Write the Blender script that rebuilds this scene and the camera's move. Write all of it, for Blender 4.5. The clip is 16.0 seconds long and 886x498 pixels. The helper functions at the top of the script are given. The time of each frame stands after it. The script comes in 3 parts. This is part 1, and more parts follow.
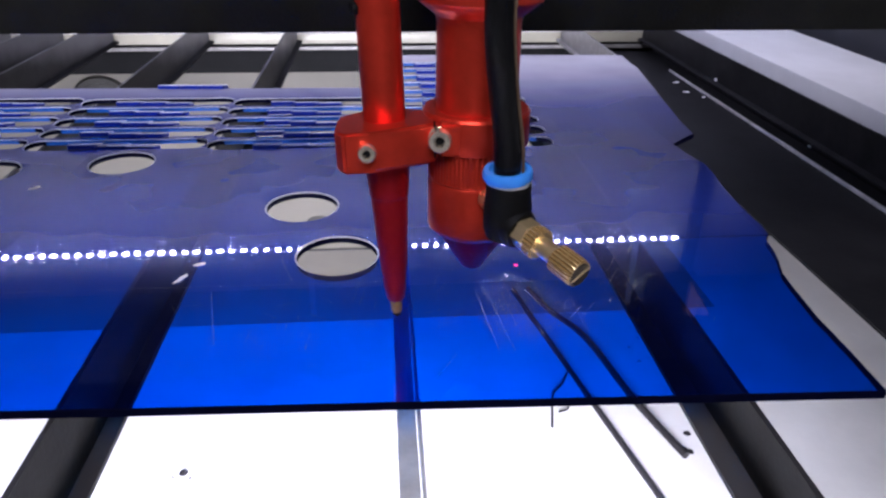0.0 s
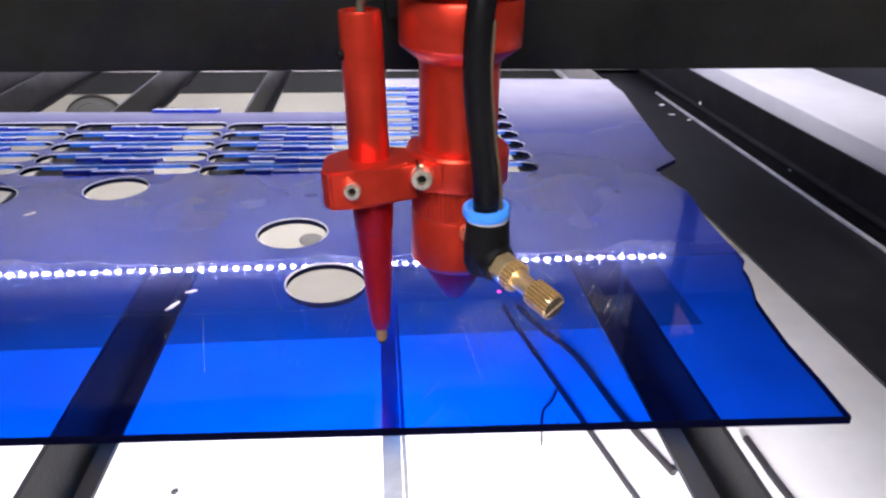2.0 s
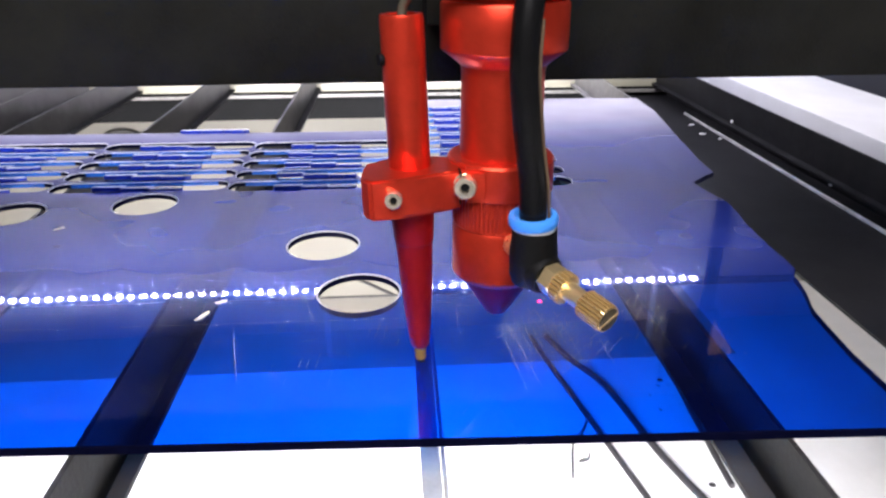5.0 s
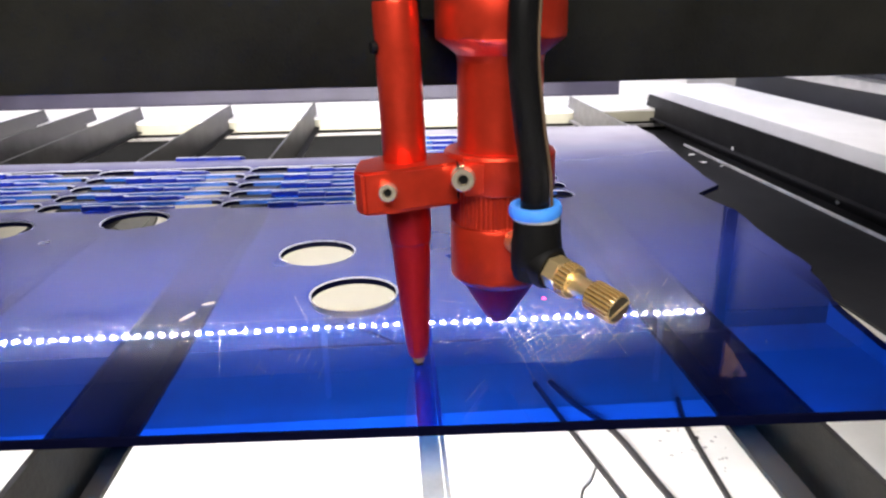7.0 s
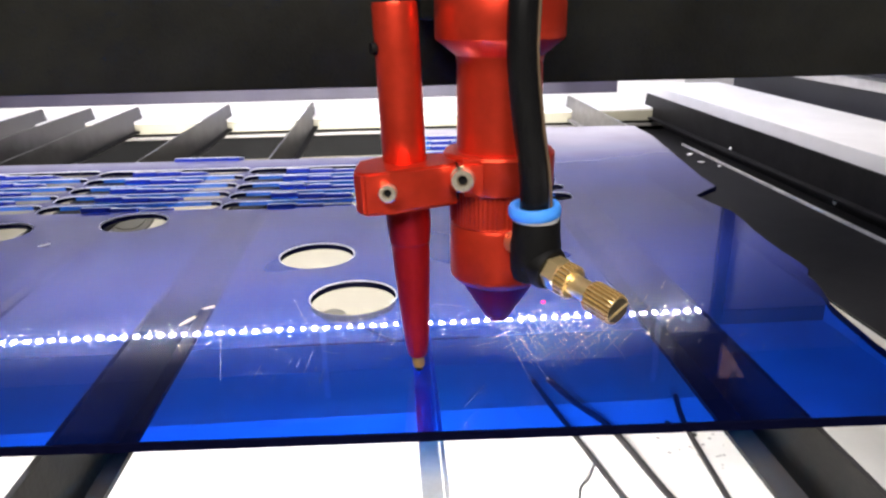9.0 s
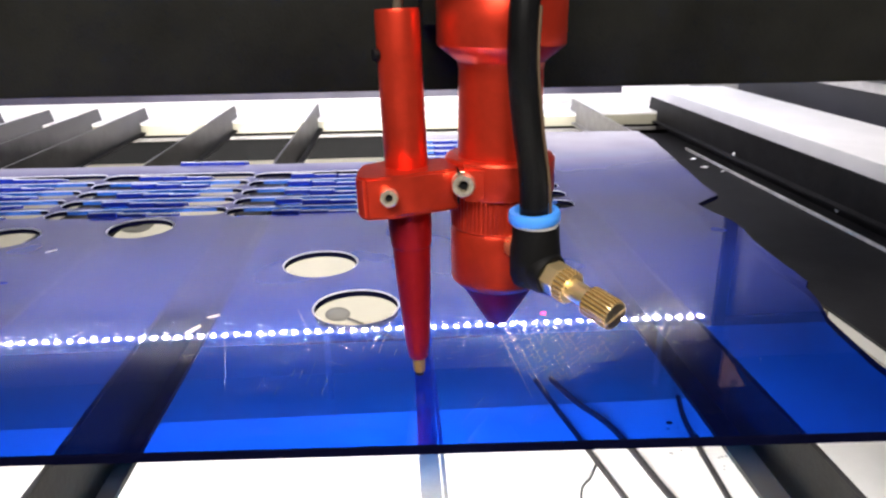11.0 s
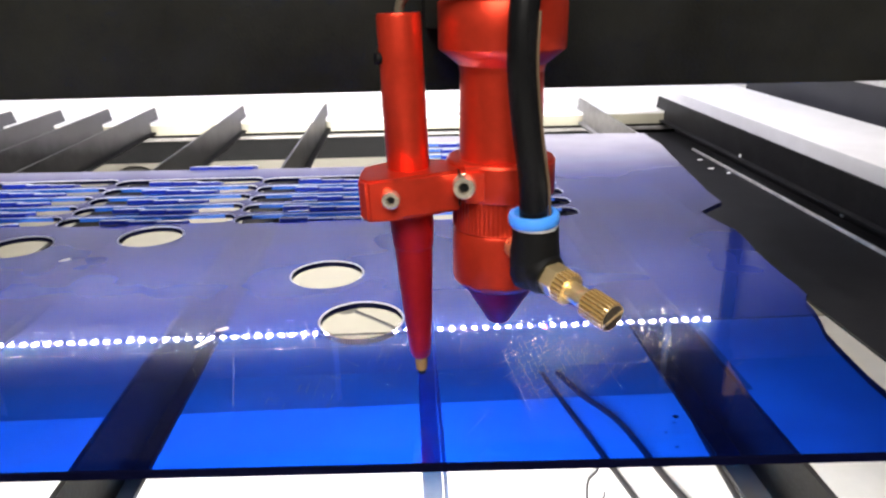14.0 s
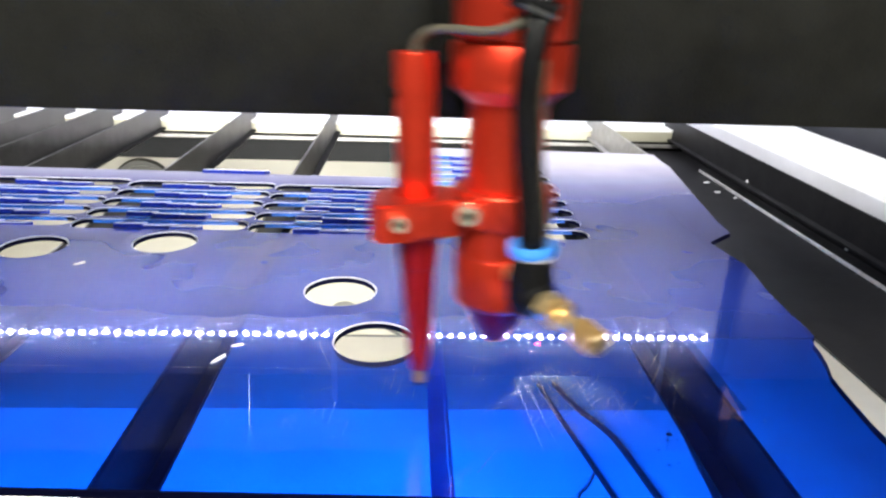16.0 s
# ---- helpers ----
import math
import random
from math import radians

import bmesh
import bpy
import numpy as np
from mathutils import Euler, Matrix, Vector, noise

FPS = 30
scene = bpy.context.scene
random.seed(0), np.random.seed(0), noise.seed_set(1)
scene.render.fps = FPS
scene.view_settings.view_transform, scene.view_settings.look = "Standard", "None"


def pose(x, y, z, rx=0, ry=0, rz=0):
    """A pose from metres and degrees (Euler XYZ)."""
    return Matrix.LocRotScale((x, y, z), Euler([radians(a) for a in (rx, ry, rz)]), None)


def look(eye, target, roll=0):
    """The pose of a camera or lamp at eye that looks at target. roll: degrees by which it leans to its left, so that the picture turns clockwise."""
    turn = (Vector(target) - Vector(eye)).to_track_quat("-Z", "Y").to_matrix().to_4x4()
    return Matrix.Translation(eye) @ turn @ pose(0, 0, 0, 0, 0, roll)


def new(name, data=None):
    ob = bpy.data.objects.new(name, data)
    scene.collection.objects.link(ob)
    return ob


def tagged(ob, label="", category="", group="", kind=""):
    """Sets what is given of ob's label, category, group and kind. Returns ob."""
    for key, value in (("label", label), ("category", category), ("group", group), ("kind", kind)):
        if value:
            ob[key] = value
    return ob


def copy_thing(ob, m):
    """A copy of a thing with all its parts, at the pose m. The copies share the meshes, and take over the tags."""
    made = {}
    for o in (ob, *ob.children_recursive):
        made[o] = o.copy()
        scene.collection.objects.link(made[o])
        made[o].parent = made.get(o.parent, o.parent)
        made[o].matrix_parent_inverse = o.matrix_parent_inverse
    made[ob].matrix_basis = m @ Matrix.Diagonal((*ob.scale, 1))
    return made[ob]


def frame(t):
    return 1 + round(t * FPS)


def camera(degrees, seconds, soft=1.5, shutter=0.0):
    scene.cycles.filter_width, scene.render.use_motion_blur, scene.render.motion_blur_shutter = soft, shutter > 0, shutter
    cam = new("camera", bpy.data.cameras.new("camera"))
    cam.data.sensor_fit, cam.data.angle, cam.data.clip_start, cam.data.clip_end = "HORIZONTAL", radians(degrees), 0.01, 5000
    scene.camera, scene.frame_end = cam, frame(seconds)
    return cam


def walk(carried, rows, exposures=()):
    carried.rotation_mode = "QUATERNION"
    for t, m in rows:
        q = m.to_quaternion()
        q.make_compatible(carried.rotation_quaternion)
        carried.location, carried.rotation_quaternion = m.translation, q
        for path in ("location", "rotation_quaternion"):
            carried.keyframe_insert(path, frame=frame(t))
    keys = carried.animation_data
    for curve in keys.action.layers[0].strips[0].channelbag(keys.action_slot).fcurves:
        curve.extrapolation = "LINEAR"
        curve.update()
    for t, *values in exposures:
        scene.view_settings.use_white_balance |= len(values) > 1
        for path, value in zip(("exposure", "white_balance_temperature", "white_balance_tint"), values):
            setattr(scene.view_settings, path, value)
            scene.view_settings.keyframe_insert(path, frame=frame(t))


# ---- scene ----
# ---- camera ----
cam = camera(65.0, 16.0, soft=2.4, shutter=0.3)
# seconds, eye, yaw, pitch, roll
PATH = [
    (0.0, (-0.0022, -0.2028, 0.1326), -5.06, -27.87, 0.66),
    (0.5, (-0.0067, -0.2060, 0.1366), -4.92, -26.90, 0.95),
    (1.0, (-0.0051, -0.2039, 0.1338), -5.23, -27.27, 0.92),
    (1.5, (-0.0066, -0.2057, 0.1393), -4.40, -27.18, 1.30),
    (2.0, (0.0008, -0.2085, 0.1420), -5.62, -26.72, 0.95),
    (2.5, (-0.0027, -0.2090, 0.1470), -5.57, -25.88, 1.91),
    (3.0, (-0.0029, -0.2087, 0.1473), -4.77, -25.80, 1.42),
    (3.5, (-0.0032, -0.2081, 0.1469), -4.31, -25.87, 1.11),
    (4.0, (-0.0038, -0.2071, 0.1474), -4.05, -26.06, 1.41),
    (4.5, (-0.0048, -0.2093, 0.1474), -4.03, -25.79, 0.91),
    (5.0, (-0.0056, -0.2027, 0.1322), -3.75, -23.99, -0.19),
    (5.2, (-0.0043, -0.2025, 0.1223), -3.22, -20.24, -1.56),
    (7.5, (-0.0046, -0.1989, 0.1118), -3.74, -19.27, -0.96),
    (8.0, (-0.0046, -0.1994, 0.1119), -3.67, -19.51, -1.03),
    (8.5, (-0.0046, -0.1993, 0.1119), -3.73, -19.50, -1.06),
    (9.0, (-0.0050, -0.1996, 0.1131), -3.84, -19.54, -1.00),
    (11.5, (-0.0036, -0.2017, 0.1161), -3.31, -19.83, -0.70),
    (12.0, (-0.0032, -0.2024, 0.1173), -3.12, -20.07, -0.70),
    (12.5, (-0.0028, -0.2033, 0.1185), -2.87, -20.13, -0.80),
    (13.0, (-0.0026, -0.2029, 0.1184), -2.89, -20.26, -0.84),
    (13.5, (-0.0024, -0.2025, 0.1186), -2.89, -20.29, -0.89),
    (14.0, (-0.0019, -0.2031, 0.1190), -2.69, -20.37, -0.94),
    (14.5, (-0.0037, -0.2045, 0.1286), -3.10, -19.32, -0.09),
    (15.0, (-0.0069, -0.2045, 0.1327), -3.04, -19.47, 0.94),
    (15.5, (-0.0094, -0.2055, 0.1316), -3.53, -19.43, 1.47),
    (16.0, (-0.0103, -0.2020, 0.1310), -2.97, -20.47, 1.93),
]


def aimed(eye, yaw, pitch, roll):
    a, b = radians(yaw), radians(pitch)
    way = Vector((-math.sin(a) * math.cos(b), math.cos(a) * math.cos(b), math.sin(b)))
    return look(eye, Vector(eye) + way, roll)


EXPOSURES = [(0.0, -1.10, 5750, 23), (0.4, -0.40, 6050, 21), (1.5, -0.23, 6150, 20), (4.5, -0.20, 6250, 18), (5.0, -0.13, 6300, 15), (7.3, -0.12, 6800, 11), (14.2, -0.07, 6800, 10), (14.8, 0.22, 6650, 5), (16.0, 0.29, 6650, 5)]
walk(cam, [(t, aimed(e, yw, pt, rl)) for t, e, yw, pt, rl in PATH], EXPOSURES)

# ---- world and large lights ----
world = bpy.data.worlds.new("room_air")
scene.world = world
world.use_nodes = True
world.node_tree.nodes["Background"].inputs[0].default_value = (0.66, 0.67, 0.68, 1)
world.node_tree.nodes["Background"].inputs[1].default_value = 0.11


def area_lamp(name, eye, target, sx, sy, watts, colour=(1, 1, 1), spread=180):
    d = bpy.data.lights.new(name, "AREA")
    d.shape, d.size, d.size_y, d.energy, d.color = "RECTANGLE", sx, sy, watts, colour
    d.spread = radians(spread)
    ob = new(name, d)
    ob.matrix_world = look(eye, target)
    return ob


area_lamp("ceiling_lamp_light", (-0.2, -1.35, 1.45), (0, 0.05, 0), 1.6, 0.9, 84, (1.0, 0.97, 0.94))
# fill light added out of view to brighten the cabinet floor
area_lamp("cabinet_fill_light", (-0.10, -0.40, -0.13), (-0.11, 0.20, -0.40), 0.76, 0.06, 22.0, (1.0, 0.985, 0.97), 78)


# ---- materials ----
def material(name, colour, rough=0.5, metal=0.0, noise_scale=0.0, amount=0.0, bump=0.0, bump_scale=0.0, spec=0.5, rough_var=0.0):
    m = bpy.data.materials.new(name)
    m.use_nodes = True
    nt = m.node_tree
    b = nt.nodes["Principled BSDF"]
    b.inputs["Base Color"].default_value = (*colour, 1)
    b.inputs["Roughness"].default_value = rough
    b.inputs["Metallic"].default_value = metal
    b.inputs["Specular IOR Level"].default_value = spec
    tc = nt.nodes.new("ShaderNodeTexCoord")
    if amount:
        n = nt.nodes.new("ShaderNodeTexNoise")
        n.inputs["Scale"].default_value = noise_scale
        n.inputs["Detail"].default_value = 8
        n.inputs["Roughness"].default_value = 0.65
        nt.links.new(tc.outputs["Object"], n.inputs["Vector"])
        r = nt.nodes.new("ShaderNodeMapRange")
        r.inputs["From Min"].default_value, r.inputs["From Max"].default_value = 0.3, 0.7
        r.inputs["To Min"].default_value, r.inputs["To Max"].default_value = 1 - amount, 1 + amount * 0.4
        nt.links.new(n.outputs["Fac"], r.inputs["Value"])
        mx = nt.nodes.new("ShaderNodeMix")
        mx.data_type, mx.blend_type = "RGBA", "MULTIPLY"
        mx.inputs["Factor"].default_value = 1
        mx.inputs["A"].default_value = (*colour, 1)
        nt.links.new(r.outputs["Result"], mx.inputs["B"])
        nt.links.new(mx.outputs["Result"], b.inputs["Base Color"])
        if rough_var:
            rr = nt.nodes.new("ShaderNodeMapRange")
            rr.inputs["To Min"].default_value, rr.inputs["To Max"].default_value = max(0.05, rough - rough_var), rough + rough_var
            nt.links.new(n.outputs["Fac"], rr.inputs["Value"])
            nt.links.new(rr.outputs["Result"], b.inputs["Roughness"])
    if bump:
        n2 = nt.nodes.new("ShaderNodeTexNoise")
        n2.inputs["Scale"].default_value = bump_scale
        n2.inputs["Detail"].default_value = 5
        nt.links.new(tc.outputs["Object"], n2.inputs["Vector"])
        bp = nt.nodes.new("ShaderNodeBump")
        bp.inputs["Strength"].default_value = bump
        bp.inputs["Distance"].default_value = 0.0005
        nt.links.new(n2.outputs["Fac"], bp.inputs["Height"])
        nt.links.new(bp.outputs["Normal"], b.inputs["Normal"])
    return m


def lit_along_y(m, colour, y0, y1, rise=0.0):
    """Blends to that colour along y, from y0 to y1, with a ragged border, to paint in light; rise: how far the height
    shifts it.
    """
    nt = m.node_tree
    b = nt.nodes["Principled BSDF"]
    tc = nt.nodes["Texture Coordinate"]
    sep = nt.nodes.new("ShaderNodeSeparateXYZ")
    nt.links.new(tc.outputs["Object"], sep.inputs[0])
    ragged = nt.nodes.new("ShaderNodeTexNoise")
    ragged.inputs["Scale"].default_value, ragged.inputs["Detail"].default_value = 26, 7
    nt.links.new(tc.outputs["Object"], ragged.inputs["Vector"])
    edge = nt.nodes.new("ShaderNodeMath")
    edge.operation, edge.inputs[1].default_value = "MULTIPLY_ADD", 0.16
    nt.links.new(ragged.outputs["Fac"], edge.inputs[0])
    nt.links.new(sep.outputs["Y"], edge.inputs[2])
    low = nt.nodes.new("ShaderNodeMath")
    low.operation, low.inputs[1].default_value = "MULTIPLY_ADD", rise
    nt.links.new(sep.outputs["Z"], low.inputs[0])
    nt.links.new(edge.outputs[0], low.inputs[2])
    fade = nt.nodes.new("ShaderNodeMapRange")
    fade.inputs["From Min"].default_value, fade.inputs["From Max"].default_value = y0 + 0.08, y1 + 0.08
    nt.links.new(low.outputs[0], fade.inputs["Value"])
    blend = nt.nodes.new("ShaderNodeMix")
    blend.data_type = "RGBA"
    blend.inputs["B"].default_value = (*colour, 1)
    nt.links.new(b.inputs["Base Color"].links[0].from_socket, blend.inputs["A"])
    nt.links.new(fade.outputs["Result"], blend.inputs["Factor"])
    nt.links.new(blend.outputs["Result"], b.inputs["Base Color"])
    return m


def acrylic(name, tint, gloss, haze=0.0):
    """Tinted clear plastic surface: what passes is tinted, the rest mirrors by the angle; haze: dust film, with the
    back wall's reflection painted in as whitening towards the far end.
    """
    m = bpy.data.materials.new(name)
    m.use_nodes = True
    nt = m.node_tree
    nt.nodes.clear()
    out = nt.nodes.new("ShaderNodeOutputMaterial")
    tr = nt.nodes.new("ShaderNodeBsdfTransparent")
    tr.inputs["Color"].default_value = (*tint, 1)
    last = tr.outputs[0]
    tc = nt.nodes.new("ShaderNodeTexCoord")
    if gloss:
        nm = nt.nodes.new("ShaderNodeTexNoise")
        nm.inputs["Scale"].default_value = 17
        nm.inputs["Detail"].default_value = 6
        nt.links.new(tc.outputs["Object"], nm.inputs["Vector"])
        tm = nt.nodes.new("ShaderNodeMix")
        tm.data_type = "RGBA"
        tm.inputs["A"].default_value = (tint[0], tint[1] * 0.52, tint[2] * 0.68, 1)
        tm.inputs["B"].default_value = (tint[0], min(1, tint[1] * 1.55), min(1, tint[2] * 1.4), 1)
        nt.links.new(nm.outputs["Fac"], tm.inputs["Factor"])
        nt.links.new(tm.outputs["Result"], tr.inputs["Color"])
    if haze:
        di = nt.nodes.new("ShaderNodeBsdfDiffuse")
        # dark blue to near-white along y: the wall's reflection put in the colour
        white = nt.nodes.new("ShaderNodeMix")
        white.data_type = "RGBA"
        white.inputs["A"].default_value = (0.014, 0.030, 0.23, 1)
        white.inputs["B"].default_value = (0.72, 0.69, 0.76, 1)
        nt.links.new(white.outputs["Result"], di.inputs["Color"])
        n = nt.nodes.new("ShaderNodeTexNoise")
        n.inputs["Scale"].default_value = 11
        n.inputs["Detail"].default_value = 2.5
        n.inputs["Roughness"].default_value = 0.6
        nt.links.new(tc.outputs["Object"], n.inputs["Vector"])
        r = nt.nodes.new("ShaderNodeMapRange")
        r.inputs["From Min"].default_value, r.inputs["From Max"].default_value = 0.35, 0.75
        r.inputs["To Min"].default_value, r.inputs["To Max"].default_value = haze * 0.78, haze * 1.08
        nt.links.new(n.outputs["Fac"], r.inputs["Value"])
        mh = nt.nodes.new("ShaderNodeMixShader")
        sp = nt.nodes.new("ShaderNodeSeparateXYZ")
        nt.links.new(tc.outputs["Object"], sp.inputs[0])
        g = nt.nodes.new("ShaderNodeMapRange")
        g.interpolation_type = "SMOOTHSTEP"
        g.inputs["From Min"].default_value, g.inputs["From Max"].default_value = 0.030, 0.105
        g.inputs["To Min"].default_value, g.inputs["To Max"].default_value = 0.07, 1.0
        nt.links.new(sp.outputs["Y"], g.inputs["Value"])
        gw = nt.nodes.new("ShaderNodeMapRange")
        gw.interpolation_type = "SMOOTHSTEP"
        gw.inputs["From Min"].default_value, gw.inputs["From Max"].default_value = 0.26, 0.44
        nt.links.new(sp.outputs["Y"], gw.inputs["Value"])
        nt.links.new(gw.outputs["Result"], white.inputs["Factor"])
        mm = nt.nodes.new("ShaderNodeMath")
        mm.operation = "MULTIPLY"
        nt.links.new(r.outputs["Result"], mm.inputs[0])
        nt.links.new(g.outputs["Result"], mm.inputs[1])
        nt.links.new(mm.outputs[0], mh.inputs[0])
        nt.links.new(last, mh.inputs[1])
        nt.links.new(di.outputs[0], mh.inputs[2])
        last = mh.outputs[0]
    if gloss:
        gl = nt.nodes.new("ShaderNodeBsdfGlossy")
        gl.inputs["Roughness"].default_value = 0.02
        gl.inputs["Color"].default_value = (0.88, 0.86, 1.0, 1)
        fr = nt.nodes.new("ShaderNodeFresnel")
        fr.inputs["IOR"].default_value = gloss
        n = nt.nodes.new("ShaderNodeTexNoise")
        n.inputs["Scale"].default_value = 9
        n.inputs["Detail"].default_value = 3
        nt.links.new(tc.outputs["Object"], n.inputs["Vector"])
        bp = nt.nodes.new("ShaderNodeBump")
        bp.inputs["Strength"].default_value = 0.0006
        bp.inputs["Distance"].default_value = 0.0006
        nt.links.new(n.outputs["Fac"], bp.inputs["Height"])
        mg = nt.nodes.new("ShaderNodeMixShader")
        nt.links.new(fr.outputs[0], mg.inputs[0])
        nt.links.new(last, mg.inputs[1])
        g2 = nt.nodes.new("ShaderNodeBsdfGlossy")
        g2.inputs["Roughness"].default_value = 0.12
        g2.inputs["Color"].default_value = (0.88, 0.86, 1.0, 1)
        ms = nt.nodes.new("ShaderNodeMixShader")
        ms.inputs[0].default_value = 0.15
        nt.links.new(gl.outputs[0], ms.inputs[1])
        nt.links.new(g2.outputs[0], ms.inputs[2])
        nt.links.new(ms.outputs[0], mg.inputs[2])
        last = mg.outputs[0]
    nt.links.new(last, out.inputs["Surface"])
    return m


def glowing(name, colour, strength):
    m = bpy.data.materials.new(name)
    m.use_nodes = True
    nt = m.node_tree
    nt.nodes.clear()
    out = nt.nodes.new("ShaderNodeOutputMaterial")
    e = nt.nodes.new("ShaderNodeEmission")
    e.inputs[0].default_value, e.inputs[1].default_value = (*colour, 1), strength
    nt.links.new(e.outputs[0], out.inputs["Surface"])
    return m


RED = material("red_anodised_aluminium", (0.69, 0.050, 0.023), 0.31, 0.72, 260, 0.10, 0.10, 1800, rough_var=0.06, spec=0.15)
# darker copies of the same red, for the shade low on the head
RED_SHADED = material("red_anodised_shaded", (0.40, 0.012, 0.014), 0.38, 0.6, 220, 0.15, 0.10, 1500, rough_var=0.08, spec=0.15)
NOZZLE_SHADED = material("shaded_red_nozzle", (0.30, 0.010, 0.016), 0.4, 0.6, 220, 0.15, 0.10, 1500, spec=0.0)
BRASS_DARKENED = material("darkened_brass", (0.055, 0.042, 0.026), 0.4, 0.3, 300, 0.3)
BRASS = material("brass", (0.98, 0.76, 0.40), 0.30, 0.85, 300, 0.12, 0.05, 900, rough_var=0.1)
SLEEVE = material("dull_brass", (0.26, 0.155, 0.048), 0.5, 0.0, 300, 0.15, spec=0.1)
STEEL = material("steel_screw", (0.90, 0.80, 0.62), 0.25, 0.85, 400, 0.2)
BLACK_PLASTIC = material("black_plastic", (0.0042, 0.0042, 0.0045), 0.6, 0, 150, 0.3, 0.1, 700, spec=0.12)
HOSE_BLACK = material("black_polyurethane_hose", (0.005, 0.005, 0.0053), 0.27, 0, 90, 0.25, 0.05, 300, spec=0.3)
BLUE_PLASTIC = material("blue_release_ring", (0.05, 0.28, 0.85), 0.38, 0, 200, 0.1)
LINE_TAN = material("tan_line", (0.10, 0.062, 0.035), 0.5, 0, 120, 0.25)
CABLE_GREY = material("grey_cable", (0.085, 0.075, 0.052), 0.5, 0, 120, 0.25)
BEAM_BLACK = material("black_painted_beam", (0.0140, 0.0139, 0.0118), 0.6, 0, 14, 0.6, 0.35, 900, rough_var=0.1, spec=0.06)
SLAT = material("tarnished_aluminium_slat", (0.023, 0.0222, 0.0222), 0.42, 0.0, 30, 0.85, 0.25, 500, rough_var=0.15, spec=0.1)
# paler rear ends: the LED strip's light painted on the blades
lit_along_y(SLAT, (0.095, 0.091, 0.094), 0.38, 0.50, 6.0)
# darker slat material for the right-hand slat
SLAT_DARK = material("dark_slat", (0.015, 0.0147, 0.016), 0.45, 0, 40, 0.6, 0.3, 500, spec=0.12)
TRAY = material("black_painted_tray", (0.0125, 0.0123, 0.0133), 0.5, 0, 24, 0.5, 0.25, 400, spec=0.08)
# foot pale in front, dark below the sheet: shade painted in
FLANGE = lit_along_y(material("grey_slat_foot", (0.008, 0.0078, 0.0083), 0.6, 0.0, 60, 0.35, 0.2, 500, spec=0.08), (0.060, 0.056, 0.056), 0.02, -0.02)
LIP = material("grey_metal_lip", (0.24, 0.23, 0.22), 0.4, 0.1, 60, 0.35)
SLAT_BARE = material("bare_aluminium_bar", (0.54, 0.52, 0.49), 0.75, 0, 70, 0.25, 0.2, 600, spec=0.08)
SLAT_EDGE = material("bare_slat_edge", (0.03, 0.029, 0.03), 0.45, 0.0, 80, 0.35, 0.2, 600)
WHITE_PAINT = material("white_paint", (0.87, 0.86, 0.85), 0.45, 0, 14, 0.10, 0.1, 300)
CREAM_PAINT = material("cream_paint", (0.36, 0.345, 0.275), 0.28, 0, 20, 0.15)
DARK_FRAME = material("black_table_frame", (0.003, 0.003, 0.0035), 0.6, 0, 30, 0.35, 0.2, 500, spec=0.1)
SLATE = material("slate_side_panel", (0.035, 0.036, 0.046), 0.5, 0, 10, 0.25, 0.1, 200)
ALU_DULL = material("dull_aluminium_strip", (0.74, 0.73, 0.71), 0.4, 0.2, 50, 0.4, 0.1, 300)
ALU = material("bright_aluminium", (0.68, 0.67, 0.66), 0.3, 1.0, 60, 0.2, 0.05, 300)
FLOOR = material("dusty_white_floor", (0.74, 0.725, 0.70), 0.6, 0, 7, 0.14, 0.2, 90)
# darker floor copy: the shade behind the front floor is in its colour
FLOOR_REAR = material("shaded_rear_floor", (0.33, 0.31, 0.27), 0.6, 0, 5, 0.15, 0.1, 90)
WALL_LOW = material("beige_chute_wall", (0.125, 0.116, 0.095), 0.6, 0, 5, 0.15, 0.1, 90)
WALL_BACK = material("white_back_wall", (0.42, 0.41, 0.42), 0.5, 0, 6, 0.15, 0.1, 120)
DECK = material("dark_top_deck", (0.02, 0.02, 0.023), 0.5, 0, 12, 0.3)
PANEL_LOW = material("violet_grey_band", (0.050, 0.044, 0.075), 0.5, 0, 10, 0.25)
PANEL_MID = material("blue_grey_panel", (0.044, 0.050, 0.060), 0.45, 0, 10, 0.2)
ROOM_WALL = material("room_wall", (0.32, 0.31, 0.30), 0.7, 0, 3, 0.12)
SCRAP = material("charred_scrap", (0.02, 0.018, 0.02), 0.6, 0, 80, 0.4)
DUST = material("grey_dust", (0.40, 0.39, 0.38), 0.8, 0, 60, 0.5)
PUTTY = material("grey_putty", (0.034, 0.032, 0.029), 0.7, 0, 40, 0.3)
PORT = material("olive_cover", (0.0105, 0.0098, 0.0066), 0.5, 0, 40, 0.4)
TIE = material("grey_tie", (0.05, 0.05, 0.05), 0.45, 0, 80, 0.3)
FLAKE = material("white_film_flake", (0.80, 0.80, 0.82), 0.4, 0, 300, 0.1)
COPPER = material("orange_bracket", (0.72, 0.42, 0.24), 0.35, 0.3, 60, 0.3)
PCB = material("led_strip_tape", (0.75, 0.75, 0.74), 0.5)
LED = glowing("led_chip", (0.76, 0.79, 1.0), 640.0)
LASER_DOT = glowing("red_pointer_spot", (1.0, 0.05, 0.25), 6.0)
LAMP_SHELL = material("white_lamp_housing", (0.75, 0.75, 0.73), 0.5, 0, 20, 0.1)
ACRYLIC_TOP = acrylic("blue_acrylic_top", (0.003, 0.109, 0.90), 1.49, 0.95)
ACRYLIC_LOW = acrylic("blue_acrylic_underside", (0.25, 0.66, 0.96), 0)
